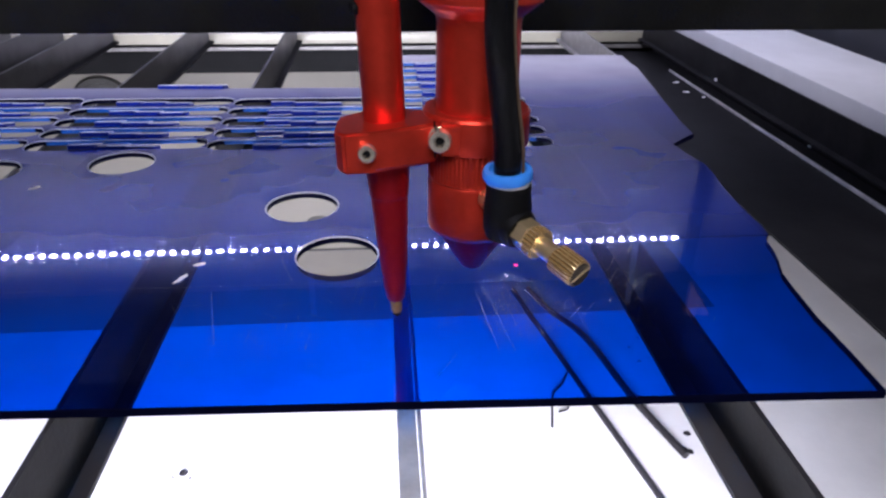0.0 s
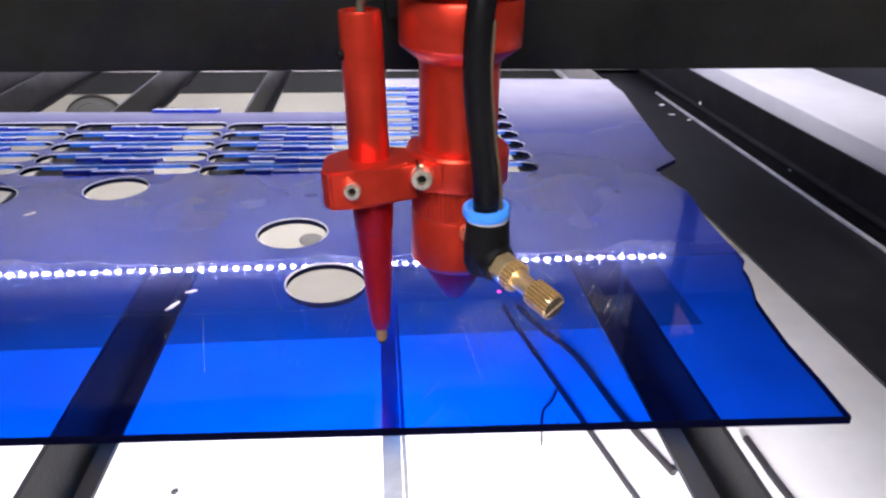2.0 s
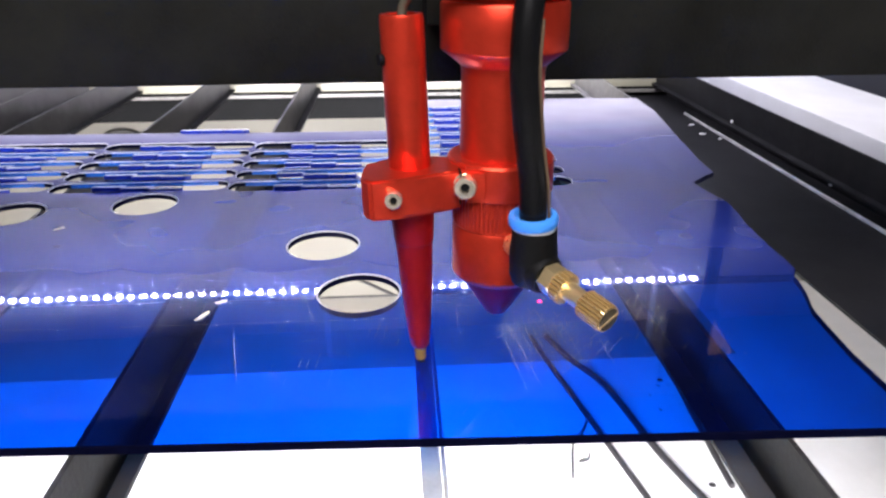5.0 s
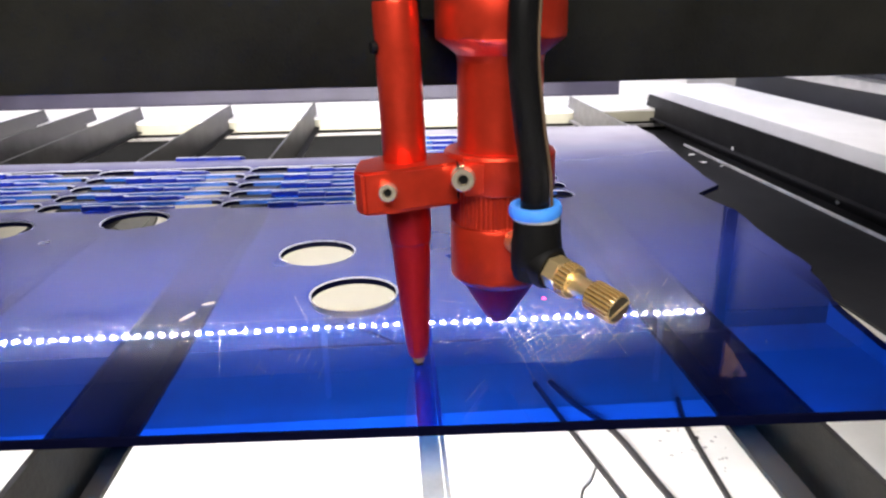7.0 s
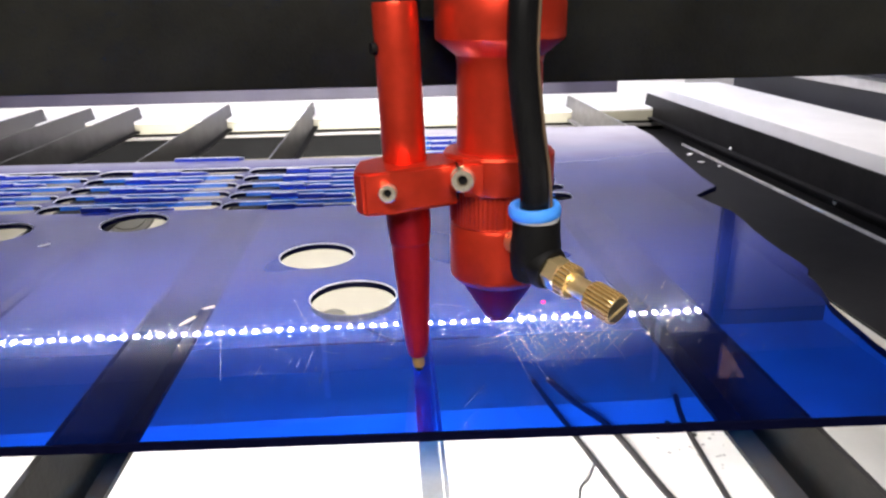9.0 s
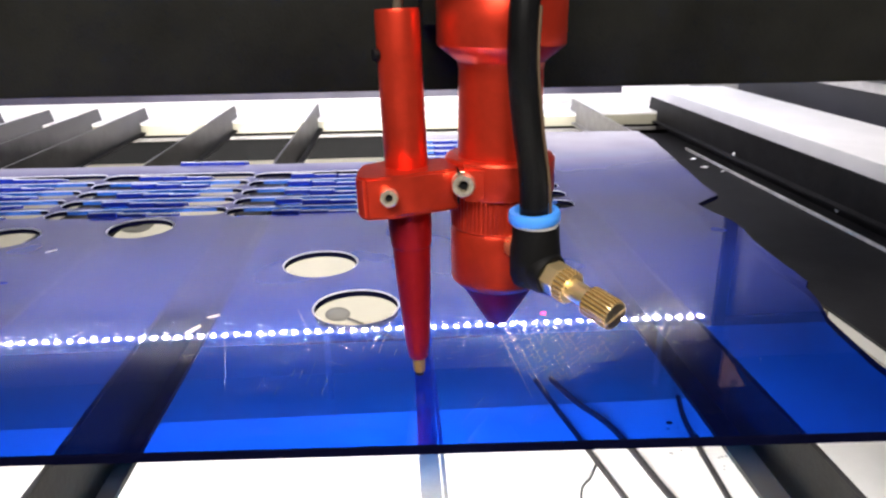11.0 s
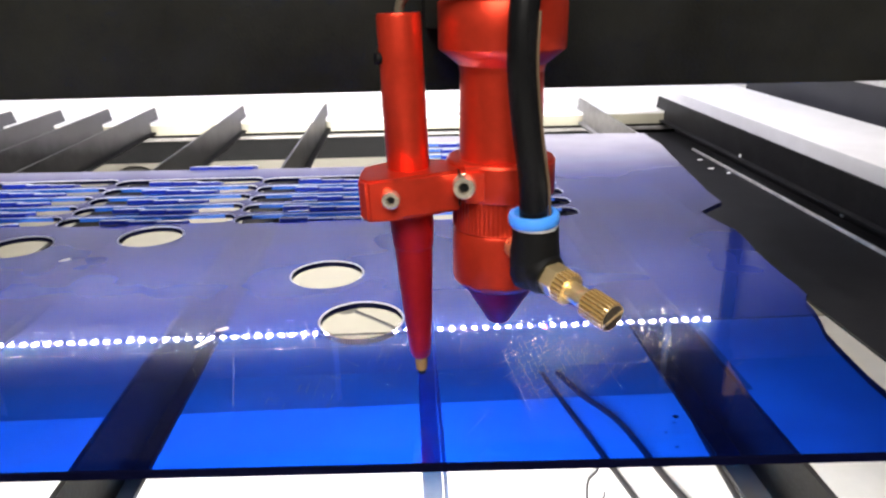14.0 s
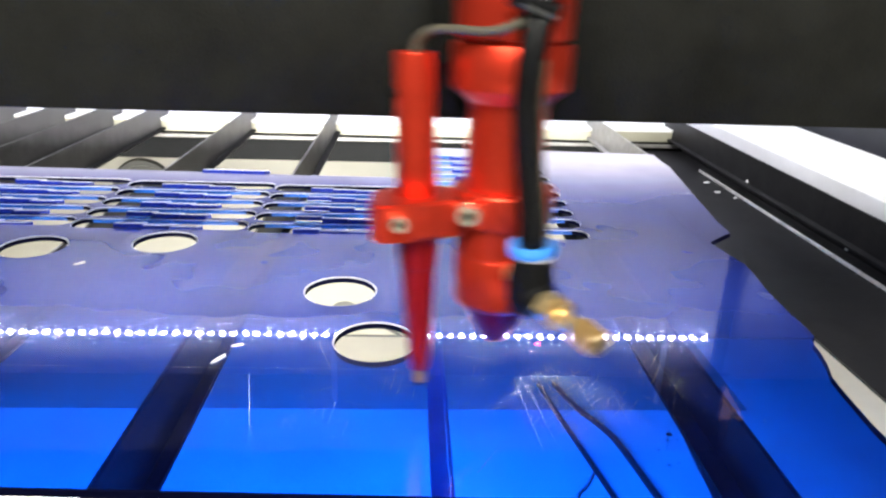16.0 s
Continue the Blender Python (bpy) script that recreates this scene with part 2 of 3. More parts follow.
# lavender mixed into the strip tops for the back wall's reflection
STRIP_TOP = acrylic("blue_strip_pale_top", (0.02, 0.16, 0.75), 1.3, 0)
nt = STRIP_TOP.node_tree
fd = nt.nodes.new("ShaderNodeBsdfDiffuse")
fd.inputs["Color"].default_value = (0.50, 0.50, 0.74, 1)
fm = nt.nodes.new("ShaderNodeMixShader")
fm.inputs[0].default_value = 0.6
top = nt.nodes["Material Output"].inputs["Surface"].links[0].from_socket
nt.links.new(top, fm.inputs[1])
nt.links.new(fd.outputs[0], fm.inputs[2])
nt.links.new(fm.outputs[0], nt.nodes["Material Output"].inputs["Surface"])
ACRYLIC_EDGE = material("blue_acrylic_cut_edge", (0.0020, 0.0024, 0.012), 0.5, 0, 200, 0.3, spec=0.0)
# brighter copy of the cut edge: light through thin bars put in the colour
SLOT_EDGE_LIT = material("lit_bar_cut_edge", (0.004, 0.066, 0.32), 0.4, 0, 120, 0.35, spec=0.2)
STRIP_EDGE = material("royal_blue_cut_edge", (0.006, 0.030, 0.42), 0.4, 0, 200, 0.35, spec=0.2)
# near-white rim painted on as the highlight along cut edges
RIM_PALE = material("highlight_cut_rim", (0.80, 0.82, 0.93), 0.45, 0, 400, 0.2)
SCRATCH = acrylic("fine_scratch", (0.97, 0.97, 1.0), 0)
nt = SCRATCH.node_tree
gl = nt.nodes.new("ShaderNodeBsdfGlossy")
gl.inputs["Roughness"].default_value = 0.20
mg = nt.nodes.new("ShaderNodeMixShader")
mg.inputs[0].default_value = 0.78
nt.links.new(nt.nodes["Transparent BSDF"].outputs[0], mg.inputs[1])
nt.links.new(gl.outputs[0], mg.inputs[2])
nt.links.new(mg.outputs[0], nt.nodes["Material Output"].inputs["Surface"])


# ---- mesh helpers ----
def finish(ob, bm, mat, smooth=True):
    me = bpy.data.meshes.new(ob)
    bmesh.ops.recalc_face_normals(bm, faces=bm.faces)
    bm.to_mesh(me)
    bm.free()
    for mt in (mat if isinstance(mat, (list, tuple)) else [mat]):
        me.materials.append(mt)
    if smooth:
        for p in me.polygons:
            p.use_smooth = True
        me.set_sharp_from_angle(angle=radians(35))
    return me


def part(name, bm, mat, parent=None, label="", m=None, smooth=True):
    ob = new(name, finish(name, bm, mat, smooth))
    if parent:
        ob.parent = parent
    if m is not None:
        ob.matrix_basis = m
    if label:
        tagged(ob, label)
    return ob


def thing(name, label, category, group="", kind="", m=None):
    ob = tagged(new(name), label, category, group, kind)
    ob.empty_display_size = 0.01
    if m is not None:
        ob.matrix_basis = m
    return ob


def solid(name, bm, mat, label, category, group="", kind="", m=None, smooth=True):
    return tagged(part(name, bm, mat, None, "", m, smooth), label, category, group, kind)


def box(x0, x1, y0, y1, z0, z1, bevel=0.0, bm=None):
    bm = bm or bmesh.new()
    vs = [bm.verts.new((x, y, z)) for z in (z0, z1) for y in (y0, y1) for x in (x0, x1)]
    fs = [bm.faces.new([vs[i] for i in f]) for f in ((0, 2, 3, 1), (4, 5, 7, 6), (0, 1, 5, 4), (2, 6, 7, 3), (0, 4, 6, 2), (1, 3, 7, 5))]
    if bevel:
        es = list({e for f in fs for e in f.edges})
        bmesh.ops.bevel(bm, geom=es, offset=bevel, segments=2, affect="EDGES", profile=0.6)
    return bm


def lathe(profile, seg=40, bm=None, m=None, flute=0.0, flute_n=0, flute_z=(0, 0)):
    """Turned body round z from (radius, z) pairs; flute: depth of grooves along z between flute_z."""
    bm = bm or bmesh.new()
    m = m or Matrix()
    rings = []
    for r, z in profile:
        ring = []
        for k in range(seg):
            a = 2 * math.pi * k / seg
            q = r
            if flute and flute_z[0] <= z <= flute_z[1] and (k // flute_n) % 2:
                q = r - flute
            ring.append(bm.verts.new(m @ Vector((q * math.cos(a), q * math.sin(a), z))))
        rings.append(ring)
    for a, b in zip(rings, rings[1:]):
        for k in range(seg):
            bm.faces.new((a[k], a[(k + 1) % seg], b[(k + 1) % seg], b[k]))
    bm.faces.new(list(reversed(rings[0])))
    bm.faces.new(rings[-1])
    return bm


def spline(pts, n=8):
    out = []
    p = [Vector(q) for q in pts]
    p = [p[0] * 2 - p[1]] + p + [p[-1] * 2 - p[-2]]
    for i in range(1, len(p) - 2):
        for k in range(n):
            t = k / n
            out.append(0.5 * ((2 * p[i]) + (p[i + 1] - p[i - 1]) * t + (2 * p[i - 1] - 5 * p[i] + 4 * p[i + 1] - p[i + 2]) * t * t + (3 * p[i] - p[i - 1] - 3 * p[i + 1] + p[i + 2]) * t ** 3))
    out.append(p[-2])
    return out


def tube(pts, radius, seg=16, n=8, bm=None):
    bm = bm or bmesh.new()
    path = spline(pts, n)
    side = Vector((0.13, 0.9, 0.2))
    rings = []
    for i, c in enumerate(path):
        d = (path[min(i + 1, len(path) - 1)] - path[max(i - 1, 0)]).normalized()
        side = (side - d * side.dot(d)).normalized()
        up = d.cross(side)
        rings.append([bm.verts.new(c + radius * (math.cos(2 * math.pi * k / seg) * side + math.sin(2 * math.pi * k / seg) * up)) for k in range(seg)])
    for a, b in zip(rings, rings[1:]):
        for k in range(seg):
            bm.faces.new((a[k], a[(k + 1) % seg], b[(k + 1) % seg], b[k]))
    bm.faces.new(list(reversed(rings[0])))
    bm.faces.new(rings[-1])
    return bm


def prism(outline, y0, y1):
    """A bar along y with the given (x, z) outline."""
    bm = bmesh.new()
    a = [bm.verts.new((x, y0, z)) for x, z in outline]
    b = [bm.verts.new((x, y1, z)) for x, z in outline]
    n = len(outline)
    for k in range(n):
        bm.faces.new((a[k], a[(k + 1) % n], b[(k + 1) % n], b[k]))
    bm.faces.new(a)
    bm.faces.new(list(reversed(b)))
    return bm


def axis_to(p, q):
    """A pose at p whose z axis points at q."""
    d = Vector(q) - Vector(p)
    return Matrix.Translation(p) @ d.to_track_quat("Z", "Y").to_matrix().to_4x4()


lifted = []  # all that rides on the lifting table
# ---- machine cabinet and room ----
BW = 0.765  # back wall
LY = 0.690  # led strip
# floor split in tone: rear painted as shaded, front and corner as lit
tagged(part("floor", box(-1.0, 0.9, -0.55, 0.60, -0.46, -0.40), FLOOR), "dusty white sheet-metal cabinet floor with scraps", "floor", kind="structure")
tagged(part("floor_corner", box(0.46, 0.9, 0.60, 0.95, -0.46, -0.4002), FLOOR), "dusty white floor corner, left lighter than the darkened rear", "floor", kind="structure")
tagged(part("floor_rear", box(-1.0, 0.46, 0.60, 0.95, -0.46, -0.4004), FLOOR_REAR), "rear strip of the cabinet floor, shade put in its beige", "floor", kind="structure")
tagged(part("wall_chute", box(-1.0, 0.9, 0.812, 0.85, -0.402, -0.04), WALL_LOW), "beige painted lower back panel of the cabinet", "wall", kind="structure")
tagged(part("wall_north", box(-1.0, 0.9, BW, BW + 0.03, -0.04, 0.352), WALL_BACK), "white painted back wall of the machine", "wall", kind="structure")
tagged(part("trim_base", box(-1.0, 0.47, BW - 0.004, BW - 0.0005, -0.04, -0.0086), WHITE_PAINT), "white painted base strip of the back wall", "wall", kind="structure")
tagged(part("trim_lower", box(-1.0, 0.305, BW - 0.004, BW - 0.0005, -0.0085, 0.034), PANEL_LOW), "dark violet-grey lower band of the back wall", "wall", kind="structure")
tagged(part("trim_corner", box(0.305, 0.400, BW - 0.004, BW - 0.0005, -0.0085, 0.034), WHITE_PAINT), "white painted corner strip of the back wall", "wall", kind="structure")
tagged(part("trim_upper", box(-1.0, 0.9, BW - 0.004, BW + 0.03, 0.352, 0.424), PANEL_MID), "blue-grey upper panel over the back wall", "wall", kind="structure")
tagged(part("ceiling", box(-1.0, 0.9, 0.30, BW + 0.03, 0.424, 0.444), DECK), "dark fixed top deck of the machine", "ceiling", kind="structure")
tagged(part("wall_east", box(0.47, 0.50, -0.55, BW - 0.005, -0.14, 0.128), SLATE), "slate painted low inner side wall of the machine", "wall", kind="structure")
tagged(part("wall_east_outer", box(0.73, 0.76, -0.55, BW - 0.005, -0.118, 0.424), SLATE), "slate painted side wall of the machine", "wall", kind="structure")
# lighter panels added where LED light falls off, for the sheet's reflection
tagged(part("trim_panel", box(0.4940, 0.729, BW - 0.004, BW - 0.0005, 0.128, 0.351), WHITE_PAINT), "white corner panel added to brighten the back wall", "wall", kind="structure")
tagged(part("trim_panel_upper", box(0.4940, 0.729, BW - 0.008, BW - 0.0045, 0.3525, 0.4235), WALL_BACK), "grey-white corner panel added to brighten the upper back wall", "wall", kind="structure")
tagged(part("trim_post", box(0.474, 0.493, BW - 0.014, BW - 0.0045, 0.128, 0.4235, 0.001), DECK), "dark upright post on the back wall", "trim", kind="structure")
tagged(part("wall_west", box(-0.80, -0.77, -0.55, BW, -0.40, 0.424), SLATE), "slate painted side wall of the machine", "wall", kind="structure")
tagged(part("wall_south", box(-0.80, 0.50, -0.55, -0.52, -0.40, -0.05), SLATE), "slate painted front panel of the machine", "wall", kind="structure")
tagged(part("ground", box(-3, 3, -3.2, 2.6, -0.98, -0.92), ROOM_WALL), "grey workshop floor", "floor", kind="structure")
tagged(part("wall_room_back", box(-3, 3, 2.6, 2.7, -0.95, 1.75), ROOM_WALL), "plain workshop wall", "wall", kind="structure")
tagged(part("wall_room_front", box(-3, 3, -3.3, -3.2, -0.95, 1.75), ROOM_WALL), "plain workshop wall", "wall", kind="structure")
tagged(part("wall_room_left", box(-3.1, -3, -3.2, 2.6, -0.95, 1.75), ROOM_WALL), "plain workshop wall", "wall", kind="structure")
tagged(part("wall_room_right", box(3, 3.1, -3.2, 2.6, -0.95, 1.75), ROOM_WALL), "plain workshop wall", "wall", kind="structure")
tagged(part("ceiling_room", box(-3, 3, -3.2, 2.6, 1.75, 1.85), ROOM_WALL), "plain workshop ceiling", "ceiling", kind="structure")

# side guide on the east wall
tagged(part("wall_lower_east", box(0.70, 0.73, -0.55, 0.812, -0.40, -0.14), FLOOR), "white lower side wall of the cabinet", "wall", kind="structure")
tagged(part("trim_east", box(0.50, 0.73, -0.55, 0.812, -0.14, -0.12), SLATE), "slate ledge over the lower side wall", "trim", kind="structure")
guide = thing("guide_rail", "pale aluminium linear guide on the side wall", "rail")
part("bar", box(0.452, 0.470, -0.5, 0.69, 0.026, 0.036, 0.001), ALU, guide)

# lamp housings behind the two area lamps; the one in the cabinet is added and unseen
lamp_a = thing("ceiling_lamp", "white flat ceiling lamp hanging over the machine", "lamp", m=look((-0.2, -1.35, 1.45), (0, 0.05, 0)))
part("housing", box(-0.82, 0.82, -0.47, 0.47, 0.006, 0.05, 0.004), LAMP_SHELL, lamp_a)
for x in (-0.6, 0.6):
    part("rod", lathe([(0.006, 0.045), (0.006, 0.36)], 10), LAMP_SHELL, lamp_a, "", pose(x, 0.3, 0, -40, 0, 0))
lamp_b = thing("cabinet_fill", "white tube lamp added unseen to brighten the cabinet floor", "lamp", m=look((-0.10, -0.40, -0.13), (-0.11, 0.20, -0.40)))
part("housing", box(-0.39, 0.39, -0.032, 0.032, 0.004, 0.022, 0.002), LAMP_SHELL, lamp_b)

# led strip
led = thing("led_strip", "white LED strip hung in front of the back wall", "light")
part("hanger", box(-0.64, 0.434, LY - 0.0076, LY - 0.0024, 0.3155, 0.3180), WALL_BACK, led, "thin white hanger rail")
for x in (-0.60, -0.12, 0.36):
    part("bracket", box(x, x + 0.008, LY - 0.0065, LY - 0.0035, 0.3180, 0.424), WALL_BACK, led)
part("tape", box(-0.63, 0.428, LY - 0.0075, LY - 0.0025, 0.3140, 0.3155), PCB, led)
chip = None
for i in range(64):
    x = 0.421 - i * 0.0161
    if chip is None:
        chip = part("led_chip", box(-0.0028, 0.0028, -0.0025, 0.0025, -0.0014, 0.0), LED, led, m=pose(x, LY - 0.005, 0.3139))
    else:
        c = new("led_chip", chip.data)
        c.parent = led
        c.matrix_basis = pose(x, LY - 0.005, 0.3139)

# ---- gantry beam ----
beam = thing("gantry_beam", "black painted gantry beam carrying the laser head", "beam")
part("profile", box(-0.74, 0.44, 0.0486, 0.104, 0.0855, 0.1342, 0.0012), BEAM_BLACK, beam)

# ---- lifting table ----
table = thing("lift_table", "lifting knife-slat table with dark aluminium slats and white rails", "table")
lifted.append(table)
SLAT_OUT = [(-0.0009, -0.0030), (0.0009, -0.0030), (0.0011, -0.015), (0.0012, -0.0290), (0.0068, -0.0295), (0.0068, -0.0315), (-0.0068, -0.0315), (-0.0068, -0.0295), (-0.0012, -0.0290), (-0.0011, -0.015)]
LOW_OUT = [(-0.0009, -0.0030), (0.0009, -0.0030), (0.0011, -0.0130), (0.0012, -0.0246), (0.0030, -0.0250), (0.0030, -0.0268), (-0.0093, -0.0268), (-0.0093, -0.0250), (-0.0012, -0.0246), (-0.0011, -0.0130)]


def slat_bar(y0, outline=SLAT_OUT):
    """A blade on a foot from y0 to the rear rail, with its tip lying over the rail."""
    bm = prism(outline, y0, 0.667)
    tip = [(0.6668, -0.0031), (0.692, -0.0031), (0.699, -0.0181), (0.6668, -0.0181)]
    a = [bm.verts.new((-0.0010, y, z)) for y, z in tip]
    b = [bm.verts.new((0.0010, y, z)) for y, z in tip]
    for k in range(4):
        bm.faces.new((a[k], a[(k + 1) % 4], b[(k + 1) % 4], b[k]))
    bm.faces.new(a)
    bm.faces.new(list(reversed(b)))
    return bm


def paint_slat(ob, foot):
    """Foot and top edge take their own materials."""
    for p in ob.data.polygons:
        if p.center.z < foot and abs(p.normal.y) < 0.5:
            p.material_index = 1
        elif p.center.z > -0.0035:
            p.material_index = 2
    return ob.data


slat_mesh = None
for x in (-0.6, -0.548, -0.494, -0.434, -0.376, -0.319, -0.2090, -0.1052):
    if slat_mesh is None:
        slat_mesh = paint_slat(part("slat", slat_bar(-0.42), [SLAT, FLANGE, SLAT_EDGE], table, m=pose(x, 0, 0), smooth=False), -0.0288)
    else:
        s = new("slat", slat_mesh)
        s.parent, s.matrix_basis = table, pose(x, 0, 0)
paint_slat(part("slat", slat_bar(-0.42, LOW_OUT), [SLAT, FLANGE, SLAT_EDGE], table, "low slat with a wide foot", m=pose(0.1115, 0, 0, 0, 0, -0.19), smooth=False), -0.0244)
# front length left out to fit the view; pale grey paints in LED light
part("slat", slat_bar(0.40), LIP, table, "grey slat shortened to fit the view, lit tone in its colour", m=pose(0.2195, 0, 0), smooth=False)
part("slat", slat_bar(-0.42), SLAT_DARK, table, "black slat", m=pose(0.3235, 0, 0), smooth=False)
# centre slat seen edge-on: only its foot is drawn, fitted to the view
part("slat", box(-0.0010, 0.0058, -0.42, 0.667, -0.0325, -0.0305, 0.0003), SLAT_BARE, table, "flat aluminium slat, blade left out to fit the view")
part("slat", box(0.0063, 0.0078, -0.42, 0.667, -0.0325, -0.0308, 0.0003), SLAT_BARE, table, "flat aluminium slat, blade left out to fit the view")
part("rear_rail", box(-0.66, 0.345, 0.6684, 0.7540, -0.0212, -0.0183, 0.0006), WHITE_PAINT, table, "white painted rear rail")
part("rear_ledge", box(-0.66, 0.345, 0.6680, 0.7000, -0.0338, -0.0213, 0.0006), CREAM_PAINT, table, "cream painted ledge")
part("rear_lip", box(-0.66, 0.345, 0.6610, 0.6660, -0.0398, -0.0362, 0.0005), LIP, table, "thin grey metal lip")
part("rear_beam", box(-0.66, 0.345, 0.6685, 0.7000, -0.0680, -0.0342), DARK_FRAME, table, "black rear beam")
part("side_rail", box(0.345, 0.445, -0.42, 0.7540, -0.024, 0.002, 0.001), WHITE_PAINT, table, "white painted side rail")
part("side_beam", box(0.338, 0.40, -0.42, 0.667, -0.100, -0.0243), TRAY, table, "black side beam")
part("tray_strip", box(0.2300, 0.338, -0.42, 0.667, -0.0470, -0.0452), TRAY, table, "black tray strip")
part("edge_strip", box(0.3184, 0.3200, -0.42, 0.560, -0.0450, -0.0424, 0.0003), ALU_DULL, table, "pale aluminium edge strip")
# pale studs stand in for two sparkles on the dark slat
for y, z in ((0.4515, -0.0273), (0.2801, -0.0340)):
    part("glint_stud", lathe([(0.0016, 0), (0.0019, 0.0005), (0.0012, 0.0013)], 12), FLAKE, table, "small pale stud for a sparkle", pose(0.3222, y, z, 0, -90, 0))
part("side_rail", box(-0.74, -0.66, -0.42, 0.7540, -0.034, 0.002, 0.001), WHITE_PAINT, table, "white painted side rail")
part("front_rail", box(-0.66, 0.345, -0.45, -0.42, -0.045, 0.002, 0.001), WHITE_PAINT, table, "white painted front rail")


# ---- blue acrylic sheet ----
def circle(cx, cy, r, n=48):
    return [(cx + r * math.cos(2 * math.pi * k / n), cy + r * math.sin(2 * math.pi * k / n)) for k in range(n)]


def stadium(x0, x1, y0, y1, r, n=5):
    out = []
    for cx, cy, a0 in ((x1 - r, y1 - r, 0), (x0 + r, y1 - r, 90), (x0 + r, y0 + r, 180), (x1 - r, y0 + r, 270)):
        out += [(cx + r * math.cos(radians(a0 + 90 * k / n)), cy + r * math.sin(radians(a0 + 90 * k / n))) for k in range(n + 1)]
    return out


def grown(loop, d):
    """The loop moved outwards by d."""
    n, out = len(loop), []
    area = sum(a[0] * b[1] - b[0] * a[1] for a, b in zip(loop, loop[1:] + loop[:1]))
    s = 1 if area > 0 else -1
    for i in range(n):
        p, q, r = Vector(loop[i - 1]), Vector(loop[i]), Vector(loop[(i + 1) % n])
        e = (r - p)
        nv = Vector((e.y, -e.x)).normalized() * s
        out.append(tuple(q + nv * d))
    return out


def sheet_mesh(outer_loop, holes, thick=0.0030, drop=0.0004, thin=()):
    """A flat sheet with its top at z = 0: top 0, underside 1, cut edge 2, highlight rim 3, lit edge of a thin bar 4
    (holes counted in thin).
    """
    bm = bmesh.new()
    top_edges, walls = [], []
    loops = [(outer_loop, -1)] + [(h, 1) for h in holes]
    bars = [holes[i] for i in thin]
    for lp, sign in loops:
        rim = 0.0007 if len(lp) == 48 else 0.0004 if holes else 0.0010
        w = grown(lp, rim * sign)
        a = [bm.verts.new((x, y, 0)) for x, y in w]
        n = len(lp)
        top_edges += [bm.edges.new((a[k], a[(k + 1) % n])) for k in range(n)]
        walls.append((a, lp))
    res = bmesh.ops.triangle_fill(bm, use_beauty=True, use_dissolve=False, edges=top_edges, normal=(0, 0, 1))
    tops = [f for f in res["geom"] if isinstance(f, bmesh.types.BMFace)]
    low = {}
    for f in tops:
        f.material_index = 0
    for a, lp in walls:
        n = len(lp)
        b = [bm.verts.new((x, y, -drop)) for x, y in lp]
        c = [bm.verts.new((x, y, -thick)) for x, y in lp]
        for k in range(n):
            j = (k + 1) % n
            f = bm.faces.new((a[k], a[j], b[j], b[k]))
            f.material_index = 3 if lp is not outer_loop or not holes else 2
            f = bm.faces.new((b[k], b[j], c[j], c[k]))
            far = (Vector(lp[k]) - Vector(lp[j])).length > 0.02
            f.material_index = 4 if far and any(lp is q for q in bars) else 2
            low[a[k]] = c[k]
    for f in tops:
        g = bm.faces.new([low[v] for v in reversed(f.verts)])
        g.material_index = 1
    return bm


ROW, Y0 = 0.0228, 0.2985
COLS = [(-0.430, -0.3245), (-0.3230, -0.2175), (-0.2160, -0.1105), (-0.1090, -0.0040), (-0.0025, 0.1010)]
outer = [(-0.52, -0.017), (-0.30, -0.0247), (-0.05, -0.0336), (0.1545, -0.0408), (0.1560, -0.020), (0.1565, 0.002), (0.1590, 0.025), (0.1605, 0.035), (0.1645, 0.046), (0.1670, 0.0550),
         (0.1685, 0.064), (0.1725, 0.0700), (0.1735, 0.081), (0.1735, 0.0922), (0.1745, 0.108), (0.1760, 0.125), (0.1790, 0.1420), (0.1805, 0.1585), (0.1770, 0.176), (0.1750, 0.1935), (0.1850, 0.203), (0.1960, 0.2125),
         (0.1975, 0.238), (0.2020, 0.2694), (0.2060, 0.30), (0.2102, 0.3281), (0.2145, 0.360), (0.2190, 0.3904), (0.2185, 0.41), (0.2200, 0.4395), (0.19, 0.4420), (0.144, 0.4440), (0.09, 0.4465), (0.004, 0.4480),
         (0.0015, 0.40), (0.0, 0.3345), (-0.0355, 0.3355), (-0.12, 0.3372), (-0.1645, 0.3385), (-0.1685, 0.3405), (-0.25, 0.3425), (-0.307, 0.345), (-0.45, 0.350), (-0.52, 0.352)]
HOLES = [(-0.0242, 0.0620), (-0.0438, 0.1137), (-0.1504, 0.1797), (-0.2190, 0.1690)]
holes = [circle(x, y, 0.0172) for x, y in HOLES]
pieces = []
for c, (x0, x1) in enumerate(COLS):
    for k in range(-6 if c == 4 else 0, 5):
        yc = Y0 - ROW * k + (0.5 * (x0 + x1) + 0.06) * -0.035
        if c == 4 and yc > 0.4385 - 0.010:
            continue
        holes.append(stadium(x0, x1, yc - 0.0088, yc + 0.0088, 0.0080))
        pieces.append((x0, yc, c, k))
sheet = thing("acrylic_sheet", "glossy clear blue acrylic sheet with round holes and broken edge", "sheet")
lifted.append(sheet)
part("panel", sheet_mesh(outer, holes, thin=[i + 4 for i, q in enumerate(pieces) if q[3] != 0 or q[2] == 4]), [ACRYLIC_TOP, ACRYLIC_LOW, ACRYLIC_EDGE, RIM_PALE, SLOT_EDGE_LIT], sheet, smooth=False)
# fine scratches on the top face
rnd = random.Random(7)
bm = bmesh.new()


